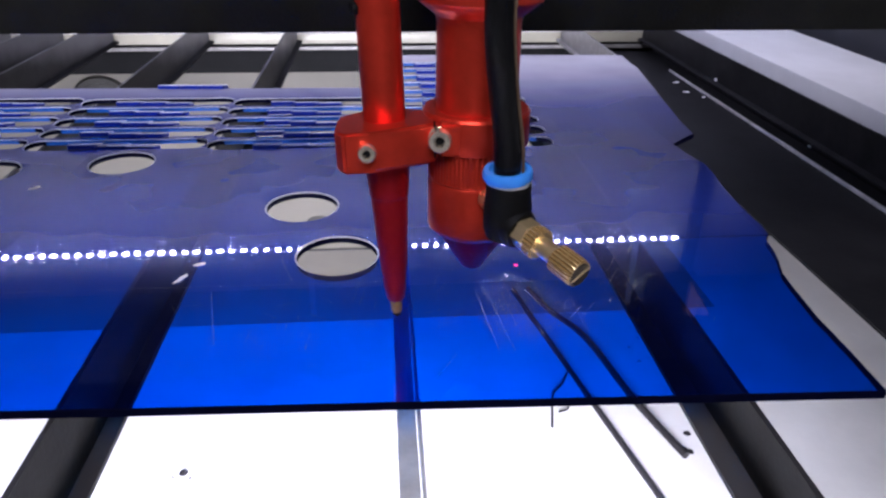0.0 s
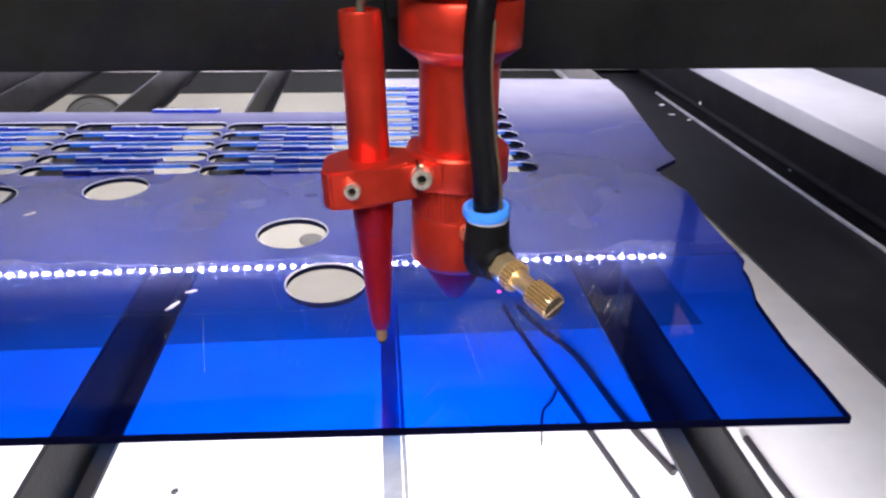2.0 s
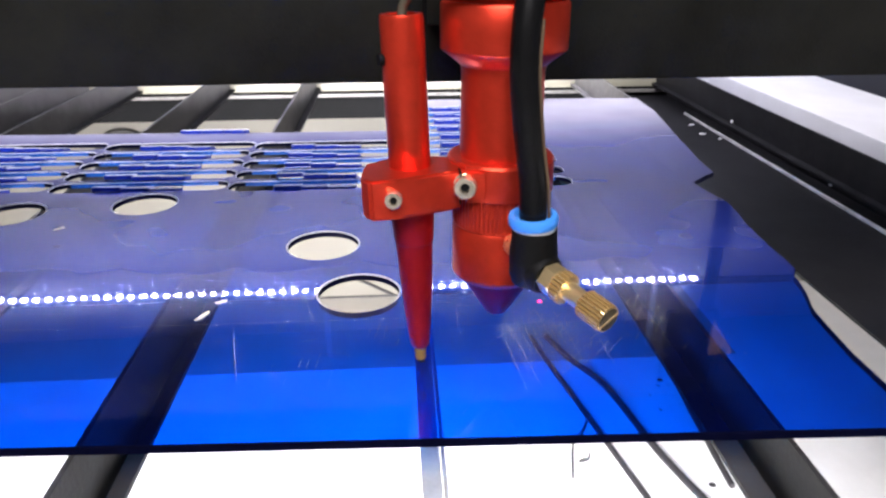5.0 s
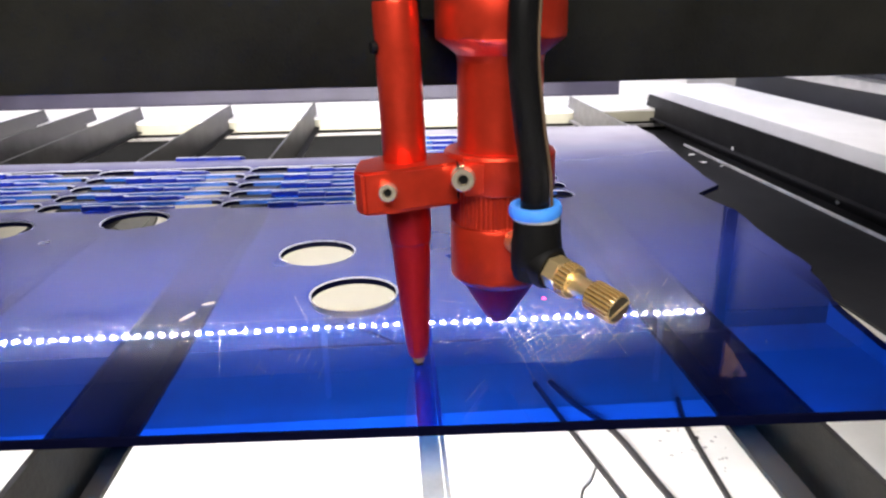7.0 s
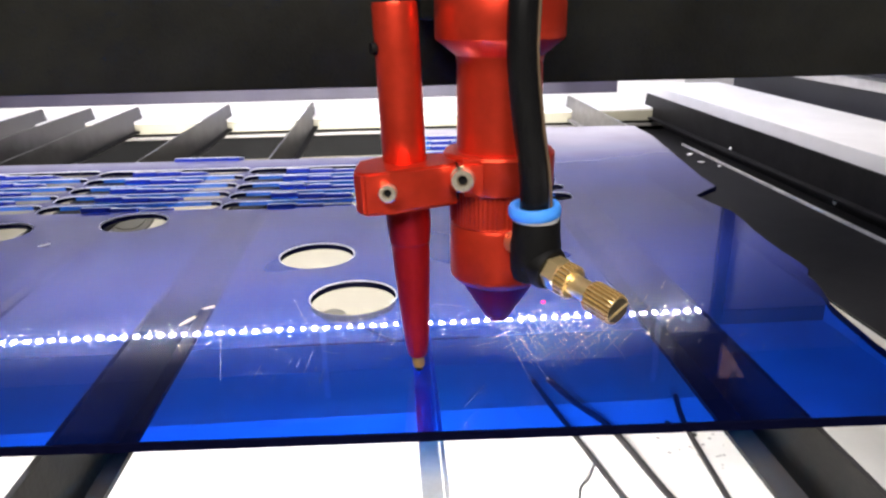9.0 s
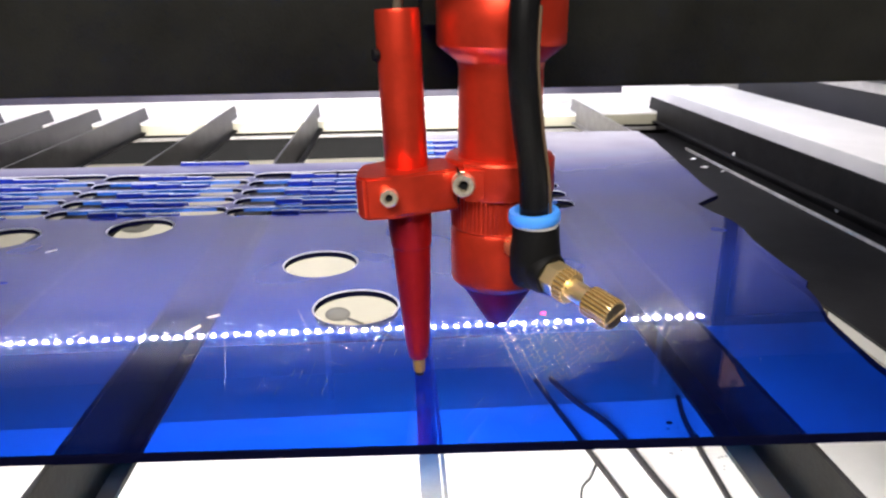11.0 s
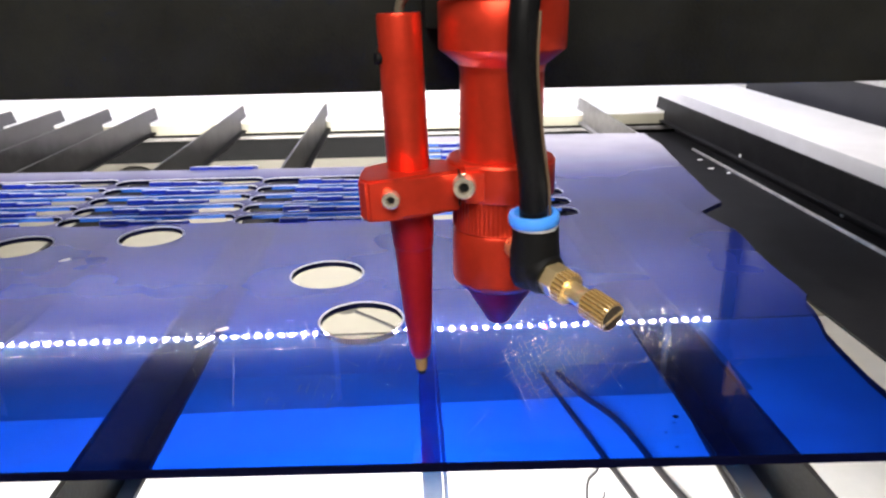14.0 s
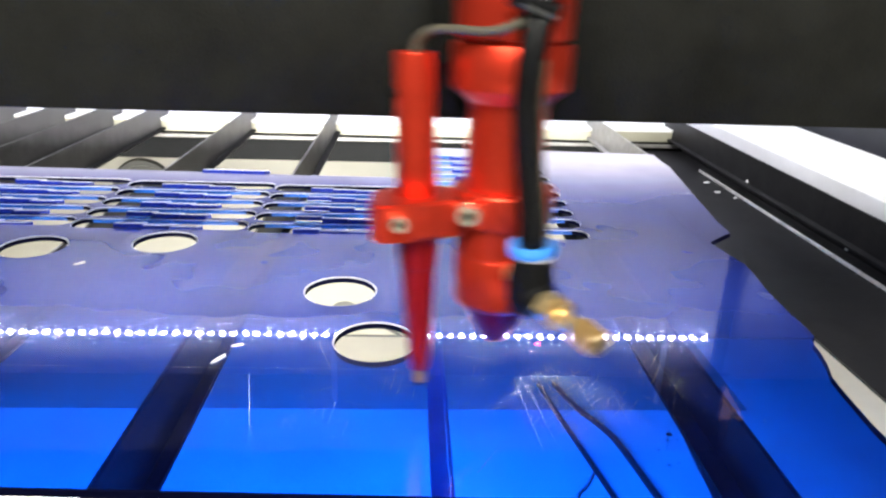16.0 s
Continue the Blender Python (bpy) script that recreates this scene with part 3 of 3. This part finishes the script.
def scratch(x, y, ang, length, width):
    d = Vector((math.cos(ang), math.sin(ang), 0))
    s = Vector((-d.y, d.x, 0)) * width / 2
    p = Vector((x, y, 0.00006))
    bm.faces.new([bm.verts.new(v) for v in (p - d * length / 2 - s, p + d * length / 2 - s, p + d * length / 2 + s, p - d * length / 2 + s)])


def hatch(cx, cy, wide, deep, ang, gap, keep):
    """Parallel broken lines at one angle, filling an ellipse."""
    d = Vector((math.cos(radians(ang)), math.sin(radians(ang))))
    q = Vector((-d.y, d.x))
    n = int(max(wide, deep) / gap)
    for i in range(-n, n + 1):
        off = q * (i * gap + rnd.uniform(-0.0004, 0.0004))
        a = rnd.uniform(-0.03, -0.024)
        while a < 0.026:
            size = rnd.uniform(0.0015, 0.0065)
            p = off + d * (a + size / 2)
            if (p.x / wide) ** 2 + (p.y / deep) ** 2 < rnd.uniform(0.6, 1.15) and rnd.random() < keep:
                scratch(cx + p.x, cy + p.y, radians(ang + rnd.uniform(-2.5, 2.5)), size, rnd.uniform(0.00010, 0.00021))
            a += size + rnd.uniform(0.0002, 0.0016)


hatch(0.047, 0.018, 0.018, 0.024, 95, 0.0024, 0.8)
hatch(0.047, 0.018, 0.018, 0.024, 43, 0.0024, 0.8)
hatch(0.064, 0.022, 0.012, 0.016, 52, 0.0030, 0.55)
hatch(0.017, 0.020, 0.013, 0.016, 20, 0.0032, 0.35)
hatch(-0.013, 0.026, 0.010, 0.015, 80, 0.0030, 0.35)
hatch(0.091, 0.028, 0.012, 0.026, 60, 0.0030, 0.40)
hatch(0.091, 0.028, 0.012, 0.026, 130, 0.0034, 0.30)
hatch(-0.040, 0.004, 0.016, 0.010, 84, 0.0030, 0.45)
for i in range(40):
    scratch(rnd.uniform(-0.09, 0.12), rnd.uniform(0.0, 0.070), rnd.uniform(0, 3.14), rnd.uniform(0.002, 0.010), 0.00014)
for x0, y0, x1, y1 in ((0.0671, 0.0266, 0.0681, -0.0003), (0.0121, -0.0241, 0.02, -0.0116), (-0.0715, 0.036, -0.0631, -0.001), (-0.0477, 0.061, -0.0415, 0.0413), (0.031, 0.0306, 0.0348, -0.0131), (0.035, 0.030, 0.0400, -0.0115)):
    scratch((x0 + x1) / 2, (y0 + y1) / 2, math.atan2(y1 - y0, x1 - x0), math.hypot(x1 - x0, y1 - y0), 0.00016)
scratch(-0.06, 0.0385, radians(-0.5), 0.11, 0.00016)
scratch(-0.155, 0.0395, radians(-1), 0.045, 0.00016)
tagged(part("scratch_film", bm, SCRATCH, sheet, "fine white scratches", smooth=False), kind="stuff")

# loose cut pieces left in the slots
strip_a = None


def cut_strip(x, y, z, turn, dip):
    global strip_a
    if strip_a is None:
        strip_a = solid("cut_strip", sheet_mesh(stadium(0, 0.0164, -0.0072, 0.0072, 0.0012, 2), [], drop=0.0006), [STRIP_TOP, ACRYLIC_LOW, STRIP_EDGE, RIM_PALE], "loose cut strip of blue acrylic tipped up in its slot", "offcut", "cut strips in the slots", smooth=False)
        ob = strip_a
    else:
        ob = copy_thing(strip_a, Matrix())
    ob["rest"] = (x, y, z, turn, dip)
    lifted.append(ob)


for x0, yc, c, k in pieces:
    xs = x0 + 0.0275 + rnd.uniform(-0.0015, 0.0015)
    lean = rnd.uniform(-17.5, -15.0)
    for i in (0, 1, 2):
        cut_strip(xs + 0.0166 * i, yc - (0.0022 if k < 4 else -0.0002), (0.0014 if k < 4 else 0.0006) + rnd.uniform(-0.0003, 0.0003) - 0.0007 * i, rnd.uniform(-0.4, 0.4), lean + rnd.uniform(-1, 1))
for i in (0, 1, 2):
    cut_strip(-0.1735 + 0.0167 * i, 0.3455 - 0.0006 * i, 0.0012, -2.0, -14.0)


# small white flakes on the sheet
def flake(x, y, length, width, turn, z=0.0):
    bm = bmesh.new()
    pts = [(-length / 2, 0), (-length * 0.15, -width * 0.5), (length * 0.4, -width * 0.3), (length / 2, width * 0.1), (length * 0.1, width * 0.5)]
    a = [bm.verts.new((px, py, 0.0002)) for px, py in pts]
    b = [bm.verts.new((px * 0.9, py * 0.9, 0.0005 + 0.0003 * (i % 2))) for i, (px, py) in enumerate(pts)]
    for k in range(5):
        bm.faces.new((a[k], a[(k + 1) % 5], b[(k + 1) % 5], b[k]))
    bm.faces.new(a)
    bm.faces.new(b)
    ob = solid("plastic_flake", bm, FLAKE, "small white flake of protective film on the " + ("black tray strip" if z else "blue sheet"), "flake", "film flakes")
    ob["rest"] = (x, y, z, turn, 0.0)
    lifted.append(ob)


flake(-0.0806, 0.0566, 0.0052, 0.0018, 20)
flake(-0.0855, 0.0450, 0.0085, 0.0022, 58)
flake(-0.1828, 0.1440, 0.0060, 0.0022, 35)
flake(0.3080, 0.5120, 0.0085, 0.0050, 15, -0.0452)
flake(0.3040, 0.4740, 0.0075, 0.0050, -20, -0.0452)
flake(0.3140, 0.4540, 0.0075, 0.0040, 40, -0.0452)
flake(-0.2050, 0.0600, 0.0040, 0.0016, 10)

# ---- laser head ----
head = thing("laser_cutter", "red anodised laser cutting head with air hose and focus pen", "laser head")
MX, MY = 0.0260, 0.005
AT = Matrix.Translation((MX, MY, 0))
part("nozzle", lathe([(0.0012, 0.0162), (0.0026, 0.0158), (0.0034, 0.0164), (0.0116, 0.0298), (0.0119, 0.0312)], 40), NOZZLE_SHADED, head, "red conical nozzle, coloured darker for shade", AT)
part("lower_barrel", lathe([(0.0112, 0.0306), (0.0132, 0.0308), (0.0147, 0.0324), (0.0149, 0.0332), (0.0149, 0.0482), (0.0143, 0.0495)], 56), RED, head, "", AT)
part("grip_ring", lathe([(0.0143, 0.0495), (0.0148, 0.0500), (0.0148, 0.0506), (0.0148, 0.0600), (0.0145, 0.0608)], 132, flute=0.00024, flute_n=1, flute_z=(0.0504, 0.0600)), RED, head, "fine-fluted red grip ring", AT, smooth=False)
part("lens_tube", lathe([(0.0122, 0.0590), (0.0126, 0.0715), (0.0124, 0.0955), (0.0124, 0.0975)], 56), RED, head, "", AT)
part("collar", lathe([(0.0124, 0.0968), (0.0128, 0.0988), (0.0140, 0.0998), (0.0184, 0.1032), (0.0186, 0.1038), (0.0186, 0.1158), (0.0180, 0.1167)], 112, flute=0.00018, flute_n=1, flute_z=(0.1045, 0.1150)), RED, head, "", AT)
part("upper_barrel", lathe([(0.0165, 0.1167), (0.0165, 0.1178), (0.0178, 0.1180), (0.0180, 0.1190), (0.0180, 0.1590), (0.0170, 0.1600)], 56), RED, head, "", AT)
part("carriage_plate", box(0.004, 0.048, 0.020, 0.0470, 0.108, 0.170, 0.0015), BEAM_BLACK, head, "black carriage plate")

# clamp that joins the focus pen to the barrel
bm = lathe([(0.0150, 0.0602), (0.0162, 0.0606), (0.0166, 0.0612), (0.0166, 0.0708), (0.0160, 0.0716), (0.0128, 0.0716)], 56)
part("barrel_clamp", bm, RED, head, "", AT)


def plate(outline, z0, z1, bevel=0.0008):
    bm = bmesh.new()
    a = [bm.verts.new((x, y, z0)) for x, y in outline]
    b = [bm.verts.new((x, y, z1)) for x, y in outline]
    n = len(outline)
    for k in range(n):
        bm.faces.new((a[k], a[(k + 1) % n], b[(k + 1) % n], b[k]))
    bm.faces.new(list(reversed(a)))
    bm.faces.new(b)
    bmesh.ops.bevel(bm, geom=list(bm.edges), offset=bevel, segments=2, affect="EDGES")
    return bm


PEN = pose(0, 0, 0, 0, -1.86, 0)
clamp = part("pen_clamp", plate([(-0.0120, -0.0143), (-0.0040, -0.0132), (0.0118, -0.0088), (0.0150, -0.0070), (0.0150, 0.0060), (0.0070, 0.0088), (-0.0060, 0.0092), (-0.0140, 0.0030), (-0.0145, -0.0110)], 0.0578, 0.0700), RED, head, "", PEN)
part("clamp_lug", plate([(0.0128, -0.0098), (0.0205, -0.0112), (0.0215, -0.0040), (0.0128, -0.0040)], 0.0607, 0.0712, 0.0012), RED, head)
# shade inside the slit, drawn as a thin black bar
part("slit", box(0.0121, 0.0125, -0.0097, 0.002, 0.0604, 0.0700), BLACK_PLASTIC, head, "clamp slit, a black bar for its shade")


def cap_screw(r, h):
    bm = lathe([(r * 0.94, 0), (r, h * 0.1), (r, h * 0.8), (r * 0.86, h), (r * 0.46, h), (r * 0.42, h * 0.6)], 24)
    return bm


def socket(r, h, m):
    # shade inside the recess, drawn as a black disc
    part("socket", lathe([(r * 0.40, h * 0.60), (r * 0.40, h * 0.70)], 6), BLACK_PLASTIC, head, "hexagon socket, a black disc for its shade", m)


socket(0.0027, 0.003, axis_to((-0.0072, -0.0135, 0.0640), (-0.0078, -0.0180, 0.0645)))
socket(0.0035, 0.004, axis_to((0.0140, -0.0090, 0.0660), (0.0130, -0.0140, 0.0664)))
part("cap_screw", cap_screw(0.0027, 0.003), STEEL, head, "steel socket screw", axis_to((-0.0072, -0.0135, 0.0640), (-0.0078, -0.0180, 0.0645)))
part("cap_screw", cap_screw(0.0035, 0.004), STEEL, head, "steel socket screw", axis_to((0.0140, -0.0090, 0.0660), (0.0130, -0.0140, 0.0664)))
part("washer", lathe([(0.0040, 0), (0.0041, 0.0003), (0.0039, 0.0007)], 24), STEEL, head, "", axis_to((0.0142, -0.0085, 0.0659), (0.0132, -0.0135, 0.0663)))

# focus pen
part("pen_tube", lathe([(0.0060, 0.0695), (0.0063, 0.0702), (0.0063, 0.1126), (0.0060, 0.1136), (0.0042, 0.1136), (0.0040, 0.1120)], 44), RED, head, "", PEN)
part("pen_cone", lathe([(0.0027, 0.0066), (0.0031, 0.0072), (0.0036, 0.0110), (0.0045, 0.0220), (0.0053, 0.0340), (0.0058, 0.0446), (0.00585, 0.0452), (0.0061, 0.0455), (0.0066, 0.0520), (0.0066, 0.0580)], 44), RED_SHADED, head, "tapered red pen body", PEN)
pen_tip = part("pen_tip", lathe([(0.0012, 0.0), (0.0014, 0.0003), (0.0014, 0.0014)], 20), BLACK_PLASTIC, head, "black touch tip of the pen")
part("tip_sleeve", lathe([(0.0017, 0.0014), (0.0019, 0.0018), (0.0021, 0.0066), (0.0021, 0.0120)], 24), SLEEVE, pen_tip, "dull brass sleeve")
part("set_screw", lathe([(0.0016, 0), (0.0018, 0.0006), (0.0016, 0.0016)], 16), BLACK_PLASTIC, head, "", axis_to((-0.0090, -0.0022, 0.1015), (-0.0140, -0.0040, 0.1015)))

# air fitting
def shaded_grooves(ob, inner):
    """A darker second material, painted shade, on the faces that lie below that radius round z."""
    for p in ob.data.polygons:
        if abs(p.normal.z) < 0.5 and math.hypot(p.center.x, p.center.y) < inner:
            p.material_index = 1


part("stem", lathe([(0.0034, 0), (0.0036, 0.0003), (0.0036, 0.0070), (0.0030, 0.0080)], 24), BRASS, head, "brass thread", axis_to((0.0285, -0.0075, 0.0470), (0.0318, -0.0200, 0.0470)))
elbow = part("elbow_body", lathe([(0.0044, 0.0398), (0.0060, 0.0404), (0.0069, 0.0430), (0.0070, 0.0500), (0.0066, 0.0530), (0.0065, 0.0568), (0.0062, 0.0578)], 36), BLACK_PLASTIC, head, "black elbow fitting", Matrix.Translation((0.0325, -0.0215, 0)))
part("collet", lathe([(0.0050, 0.0572), (0.0064, 0.0574), (0.0065, 0.0582), (0.0060, 0.0588)], 36), ALU_DULL, head, "pale grey collet ring", Matrix.Translation((0.0321, -0.0218, 0)))
part("release_ring", lathe([(0.0050, 0.0584), (0.0068, 0.0586), (0.0071, 0.0592), (0.0071, 0.0608), (0.0067, 0.0616), (0.0054, 0.0617), (0.0046, 0.0606)], 40), BLUE_PLASTIC, head, "bright blue release ring", pose(0.0318, -0.0220, 0.06, 3, -3, 0) @ pose(0, 0, -0.06))
part("air_hose", tube([(0.0318, -0.022, 0.058), (0.0312, -0.0222, 0.070), (0.0292, -0.0222, 0.084), (0.0276, -0.0218, 0.100), (0.0280, -0.0205, 0.114), (0.0305, -0.0175, 0.128), (0.0350, -0.0120, 0.148), (0.0400, -0.004, 0.170), (0.043, 0.006, 0.19)], 0.0039, 20), HOSE_BLACK, head, "black air hose")
part("hose_line", tube([(0.0360, -0.0235, 0.060), (0.0352, -0.0240, 0.070), (0.0330, -0.0238, 0.084), (0.0314, -0.0232, 0.100), (0.0318, -0.0222, 0.114)], 0.00045, 8), LINE_TAN, head, "thin tan line along the hose")
VA, VB = Vector((0.0335, -0.0235, 0.0452)), Vector((0.0486, -0.0470, 0.0405))
VM = axis_to(VA, VB)
part("valve_body", lathe([(0.0052, -0.003), (0.0060, -0.001), (0.0061, 0.0034), (0.0054, 0.0046)], 32), BLACK_PLASTIC, head, "", VM)
part("hex_nut", lathe([(0.0042, 0.0044), (0.0047, 0.0047), (0.0047, 0.0084), (0.0042, 0.0088)], 6), BRASS, head, "brass hexagon nut", VM)
lock_ring = part("lock_ring", lathe([(0.0042, 0.0090), (0.0047, 0.0093), (0.0047, 0.0122), (0.0041, 0.0126)], 88, flute=0.0006, flute_n=2, flute_z=(0.0092, 0.0123)), [BRASS, SLEEVE], head, "knurled brass ring", VM, smooth=False)
shaded_grooves(lock_ring, 0.0044)
part("valve_stem", lathe([(0.0027, 0.0120), (0.0028, 0.0125), (0.0028, 0.0195)], 28), BRASS, head, "", VM)
knob = part("knob", lathe([(0.0034, 0.0188), (0.0040, 0.0192), (0.0041, 0.0196), (0.0041, 0.0266), (0.0038, 0.0275)], 88, flute=0.0006, flute_n=2, flute_z=(0.0190, 0.0267)), [BRASS, SLEEVE], head, "knurled brass knob", VM, smooth=False)
shaded_grooves(knob, 0.0038)
# dark room's reflection painted on the face, slot's lit wall as a bar
part("knob_face", lathe([(0.0035, 0.0273), (0.0034, 0.0278)], 36), BRASS_DARKENED, knob, "end face, dark reflection put in its colour")
part("knob_slot", box(-0.0034, 0.0034, -0.00035, 0.00035, 0.0270, 0.0280), BRASS, knob, "brass bar for the slot's lit wall", pose(0, 0, 0, 0, 0, 25))

# pen cable and its tie on the hose
part("pen_cable", tube([(-0.0036, 0.0, 0.110), (-0.0030, -0.0005, 0.1160), (0.0010, -0.0030, 0.1197), (0.0080, -0.0080, 0.1205), (0.0160, -0.0130, 0.1204), (0.0225, -0.0165, 0.1222), (0.0280, -0.0180, 0.1262), (0.0330, -0.0180, 0.136), (0.0360, -0.0150, 0.150)], 0.00135, 12), CABLE_GREY, head, "grey pen cable")
tie = part("hose_clip", box(-0.0050, 0.0050, -0.0046, 0.0046, -0.0022, 0.0022, 0.0008), BLACK_PLASTIC, head, "black hose clip", pose(0.0302, -0.0185, 0.1272, 10, 20, -15))
part("clip_screw", cap_screw(0.0026, 0.004), BLACK_PLASTIC, tie, "", pose(-0.0052, -0.001, 0, 0, -90, 0))
part("cable_tie", box(-0.0052, 0.0052, -0.0050, -0.0044, -0.0005, 0.0005, 0.0002), TIE, tie, "grey cable tie", pose(0, 0, -0.0002))

# ---- hanging bracket under the deck ----
hang = thing("cable_bracket", "orange-brown metal bracket hanging under the top deck", "bracket")
part("rod", lathe([(0.003, 0.205), (0.003, 0.424)], 12), DARK_FRAME, hang, "", Matrix.Translation((0.285, 0.335, 0)))
part("hanger_plate", box(0.236, 0.284, 0.338, 0.344, 0.170, 0.424, 0.001), DARK_FRAME, hang, "black painted hanger plate")
part("tab", prism([(0.276, 0.176), (0.285, 0.188), (0.300, 0.211), (0.276, 0.211)], 0.330, 0.334), COPPER, hang, smooth=False)
part("screw_head", lathe([(0.003, 0), (0.0034, 0.001), (0.0026, 0.002)], 16), STEEL, hang, "", pose(0.289, 0.330, 0.207, 90, 0, 0))
spot = solid("laser_spot", lathe([(0.0007, 0.0), (0.0007, 0.00015)], 16), LASER_DOT, "pink-red pointer spot on the blue sheet", "laser spot")

# ---- scraps on the cabinet floor ----
FZ = -0.400


def scrap_rod(pts, r):
    solid("scrap_strip", tube([(x, y, FZ + r + (z if len(p) > 2 else 0)) for p in pts for x, y, z in [(*p, 0)[:3]]], r, 8, 5), SCRAP, "thin black charred scrap strip on the white floor", "scrap", "scrap strips on the floor")


for pts, r in (
    ([(0.178, 0.66), (0.1905, 0.590), (0.2015, 0.5358), (0.2265, 0.409), (0.2545, 0.2675), (0.262, 0.235)], 0.0034),
    ([(0.200, 0.66), (0.2210, 0.598), (0.2530, 0.531), (0.2760, 0.4080), (0.3014, 0.3157)], 0.0042),
    ([(0.362, 0.60), (0.3480, 0.534), (0.3400, 0.4200), (0.3360, 0.345)], 0.0034),
    ([(0.4036, 0.362), (0.4042, 0.33), (0.4046, 0.30), (0.4080, 0.25)], 0.0042),
    ([(0.2140, 0.470), (0.2000, 0.444), (0.1850, 0.425), (0.1720, 0.372)], 0.0013),
    ([(0.2000, 0.4100), (0.1960, 0.4000), (0.1850, 0.3960)], 0.0009),
):
    scrap_rod(pts, r)


def crumb(x, y, r, mat, label, squash=0.35):
    bm = bmesh.new()
    bmesh.ops.create_icosphere(bm, subdivisions=2, radius=r)
    for v in bm.verts:
        v.co *= 1 + 0.35 * noise.noise(v.co * (2.2 / r) + Vector((x * 90, y * 70, 0)))
        v.co.z = max(v.co.z * squash, -r * 0.1) + r * 0.1
    solid("crumb", bm, mat, label, "crumb", "crumbs on the floor", m=pose(x, y, FZ))


crumb(-0.2158, 0.3330, 0.0042, SCRAP, "small black burnt crumb on the white floor")
crumb(-0.2080, 0.3260, 0.0016, SCRAP, "small black burnt crumb on the white floor")
crumb(-0.2250, 0.3285, 0.0013, SCRAP, "small black burnt crumb on the white floor")
for x, y, r in ((0.330, 0.545, 0.004), (0.352, 0.515, 0.004), (0.31, 0.325, 0.004), (0.306, 0.33, 0.003), (0.318, 0.352, 0.004)):
    crumb(x, y, r, DUST if r > 0.0045 else SCRAP, "grey clump of dust on the white floor" if r > 0.0045 else "small black burnt crumb on the white floor", 0.12)

for i in range(26):
    crumb(rnd.gauss(0.345, 0.035), rnd.gauss(0.487, 0.035), rnd.uniform(0.0008, 0.0030), DUST, "tiny grey crumb of dust on the white floor", 0.15)

# marks on the lower back panel
WY = 0.812
solid("scrap_strip", tube([(-0.0970, WY - 0.003, -0.3585), (-0.0664, WY - 0.003, -0.3735), (-0.0216, WY - 0.003, -0.3985)], 0.0024, 8, 4), SCRAP, "thin black scrap strip leaning on the cream panel", "scrap", "scrap strips on the floor")
# black bar drawn in for the dark gap where floor and panel meet
solid("scrap_strip", tube([(-0.22, WY - 0.003, -0.4000), (-0.10, WY - 0.003, -0.4000), (0.12, WY - 0.003, -0.4000)], 0.0018, 8, 4), SCRAP, "black line drawn for the gap at the foot of the panel", "scrap", "scrap strips on the floor")
bm = bmesh.new()
bmesh.ops.create_uvsphere(bm, u_segments=24, v_segments=12, radius=0.020)
for v in bm.verts:
    v.co.y *= 0.18
    v.co.z *= 0.62
solid("putty_lump", bm, PUTTY, "flat grey lump stuck to the cream panel", "lump", m=pose(-0.1115, WY, -0.352))
bm = lathe([(0.042, -0.004), (0.0455, -0.002), (0.0455, 0.002), (0.043, 0.004), (0.036, 0.004), (0.035, 0.002)], 48)
solid("port_cover", bm, PORT, "round dark olive cover on the cream panel", "cover", m=pose(-0.402, WY - 0.003, -0.159, 90, 0, 0))


# ---- keyed things ----
LIFT = [(0.0, -0.0093), (4.2, -0.0093), (4.5, -0.0069), (5.0, -0.0047), (5.2, -0.0041), (7.0, 0.0030), (7.5, 0.0030), (8.0, 0.0030), (8.5, 0.0021), (9.0, 0.0011), (11.5, -0.0039), (12.0, -0.0053), (12.5, -0.0063), (13.0, -0.0076), (13.5, -0.0090), (14.0, -0.0097), (16.0, -0.0098)]
SHIFT = [(0.0, 0.0, 0.0), (15.4, 0.0, 0.0), (15.5, 0.0002, 0.0), (15.6, 0.0070, 0.0063), (15.7, -0.0057, 0.0104), (15.8, 0.0117, 0.0104), (15.9, 0.0241, 0.0107), (16.0, -0.0059, 0.0119)]


def motions():
    for ob in lifted:
        x, y, z, turn, dip = ob.get("rest", (0, 0, 0, 0, 0))
        walk(ob, [(t, pose(x, y, z + h, dip, 0, turn)) for t, h in LIFT])
    walk(head, [(t, pose(x, y, 0)) for t, x, y in SHIFT])
    walk(beam, [(t, pose(0, y, 0)) for t, x, y in SHIFT])
    walk(spot, [(t, pose(0.0507, 0.0480, h + 0.0001)) for t, h in LIFT[:-1]] + [(15.4, pose(0.0507, 0.0480, -0.0096)), (15.6, pose(0.0577, 0.0540, -0.0096)), (15.8, pose(0.0620, 0.0585, -0.0096)), (16.0, pose(0.0450, 0.0600, -0.0096))])
    walk(pen_tip, [(t, PEN @ pose(0, 0, max(0.0, h))) for t, h in LIFT])


motions()
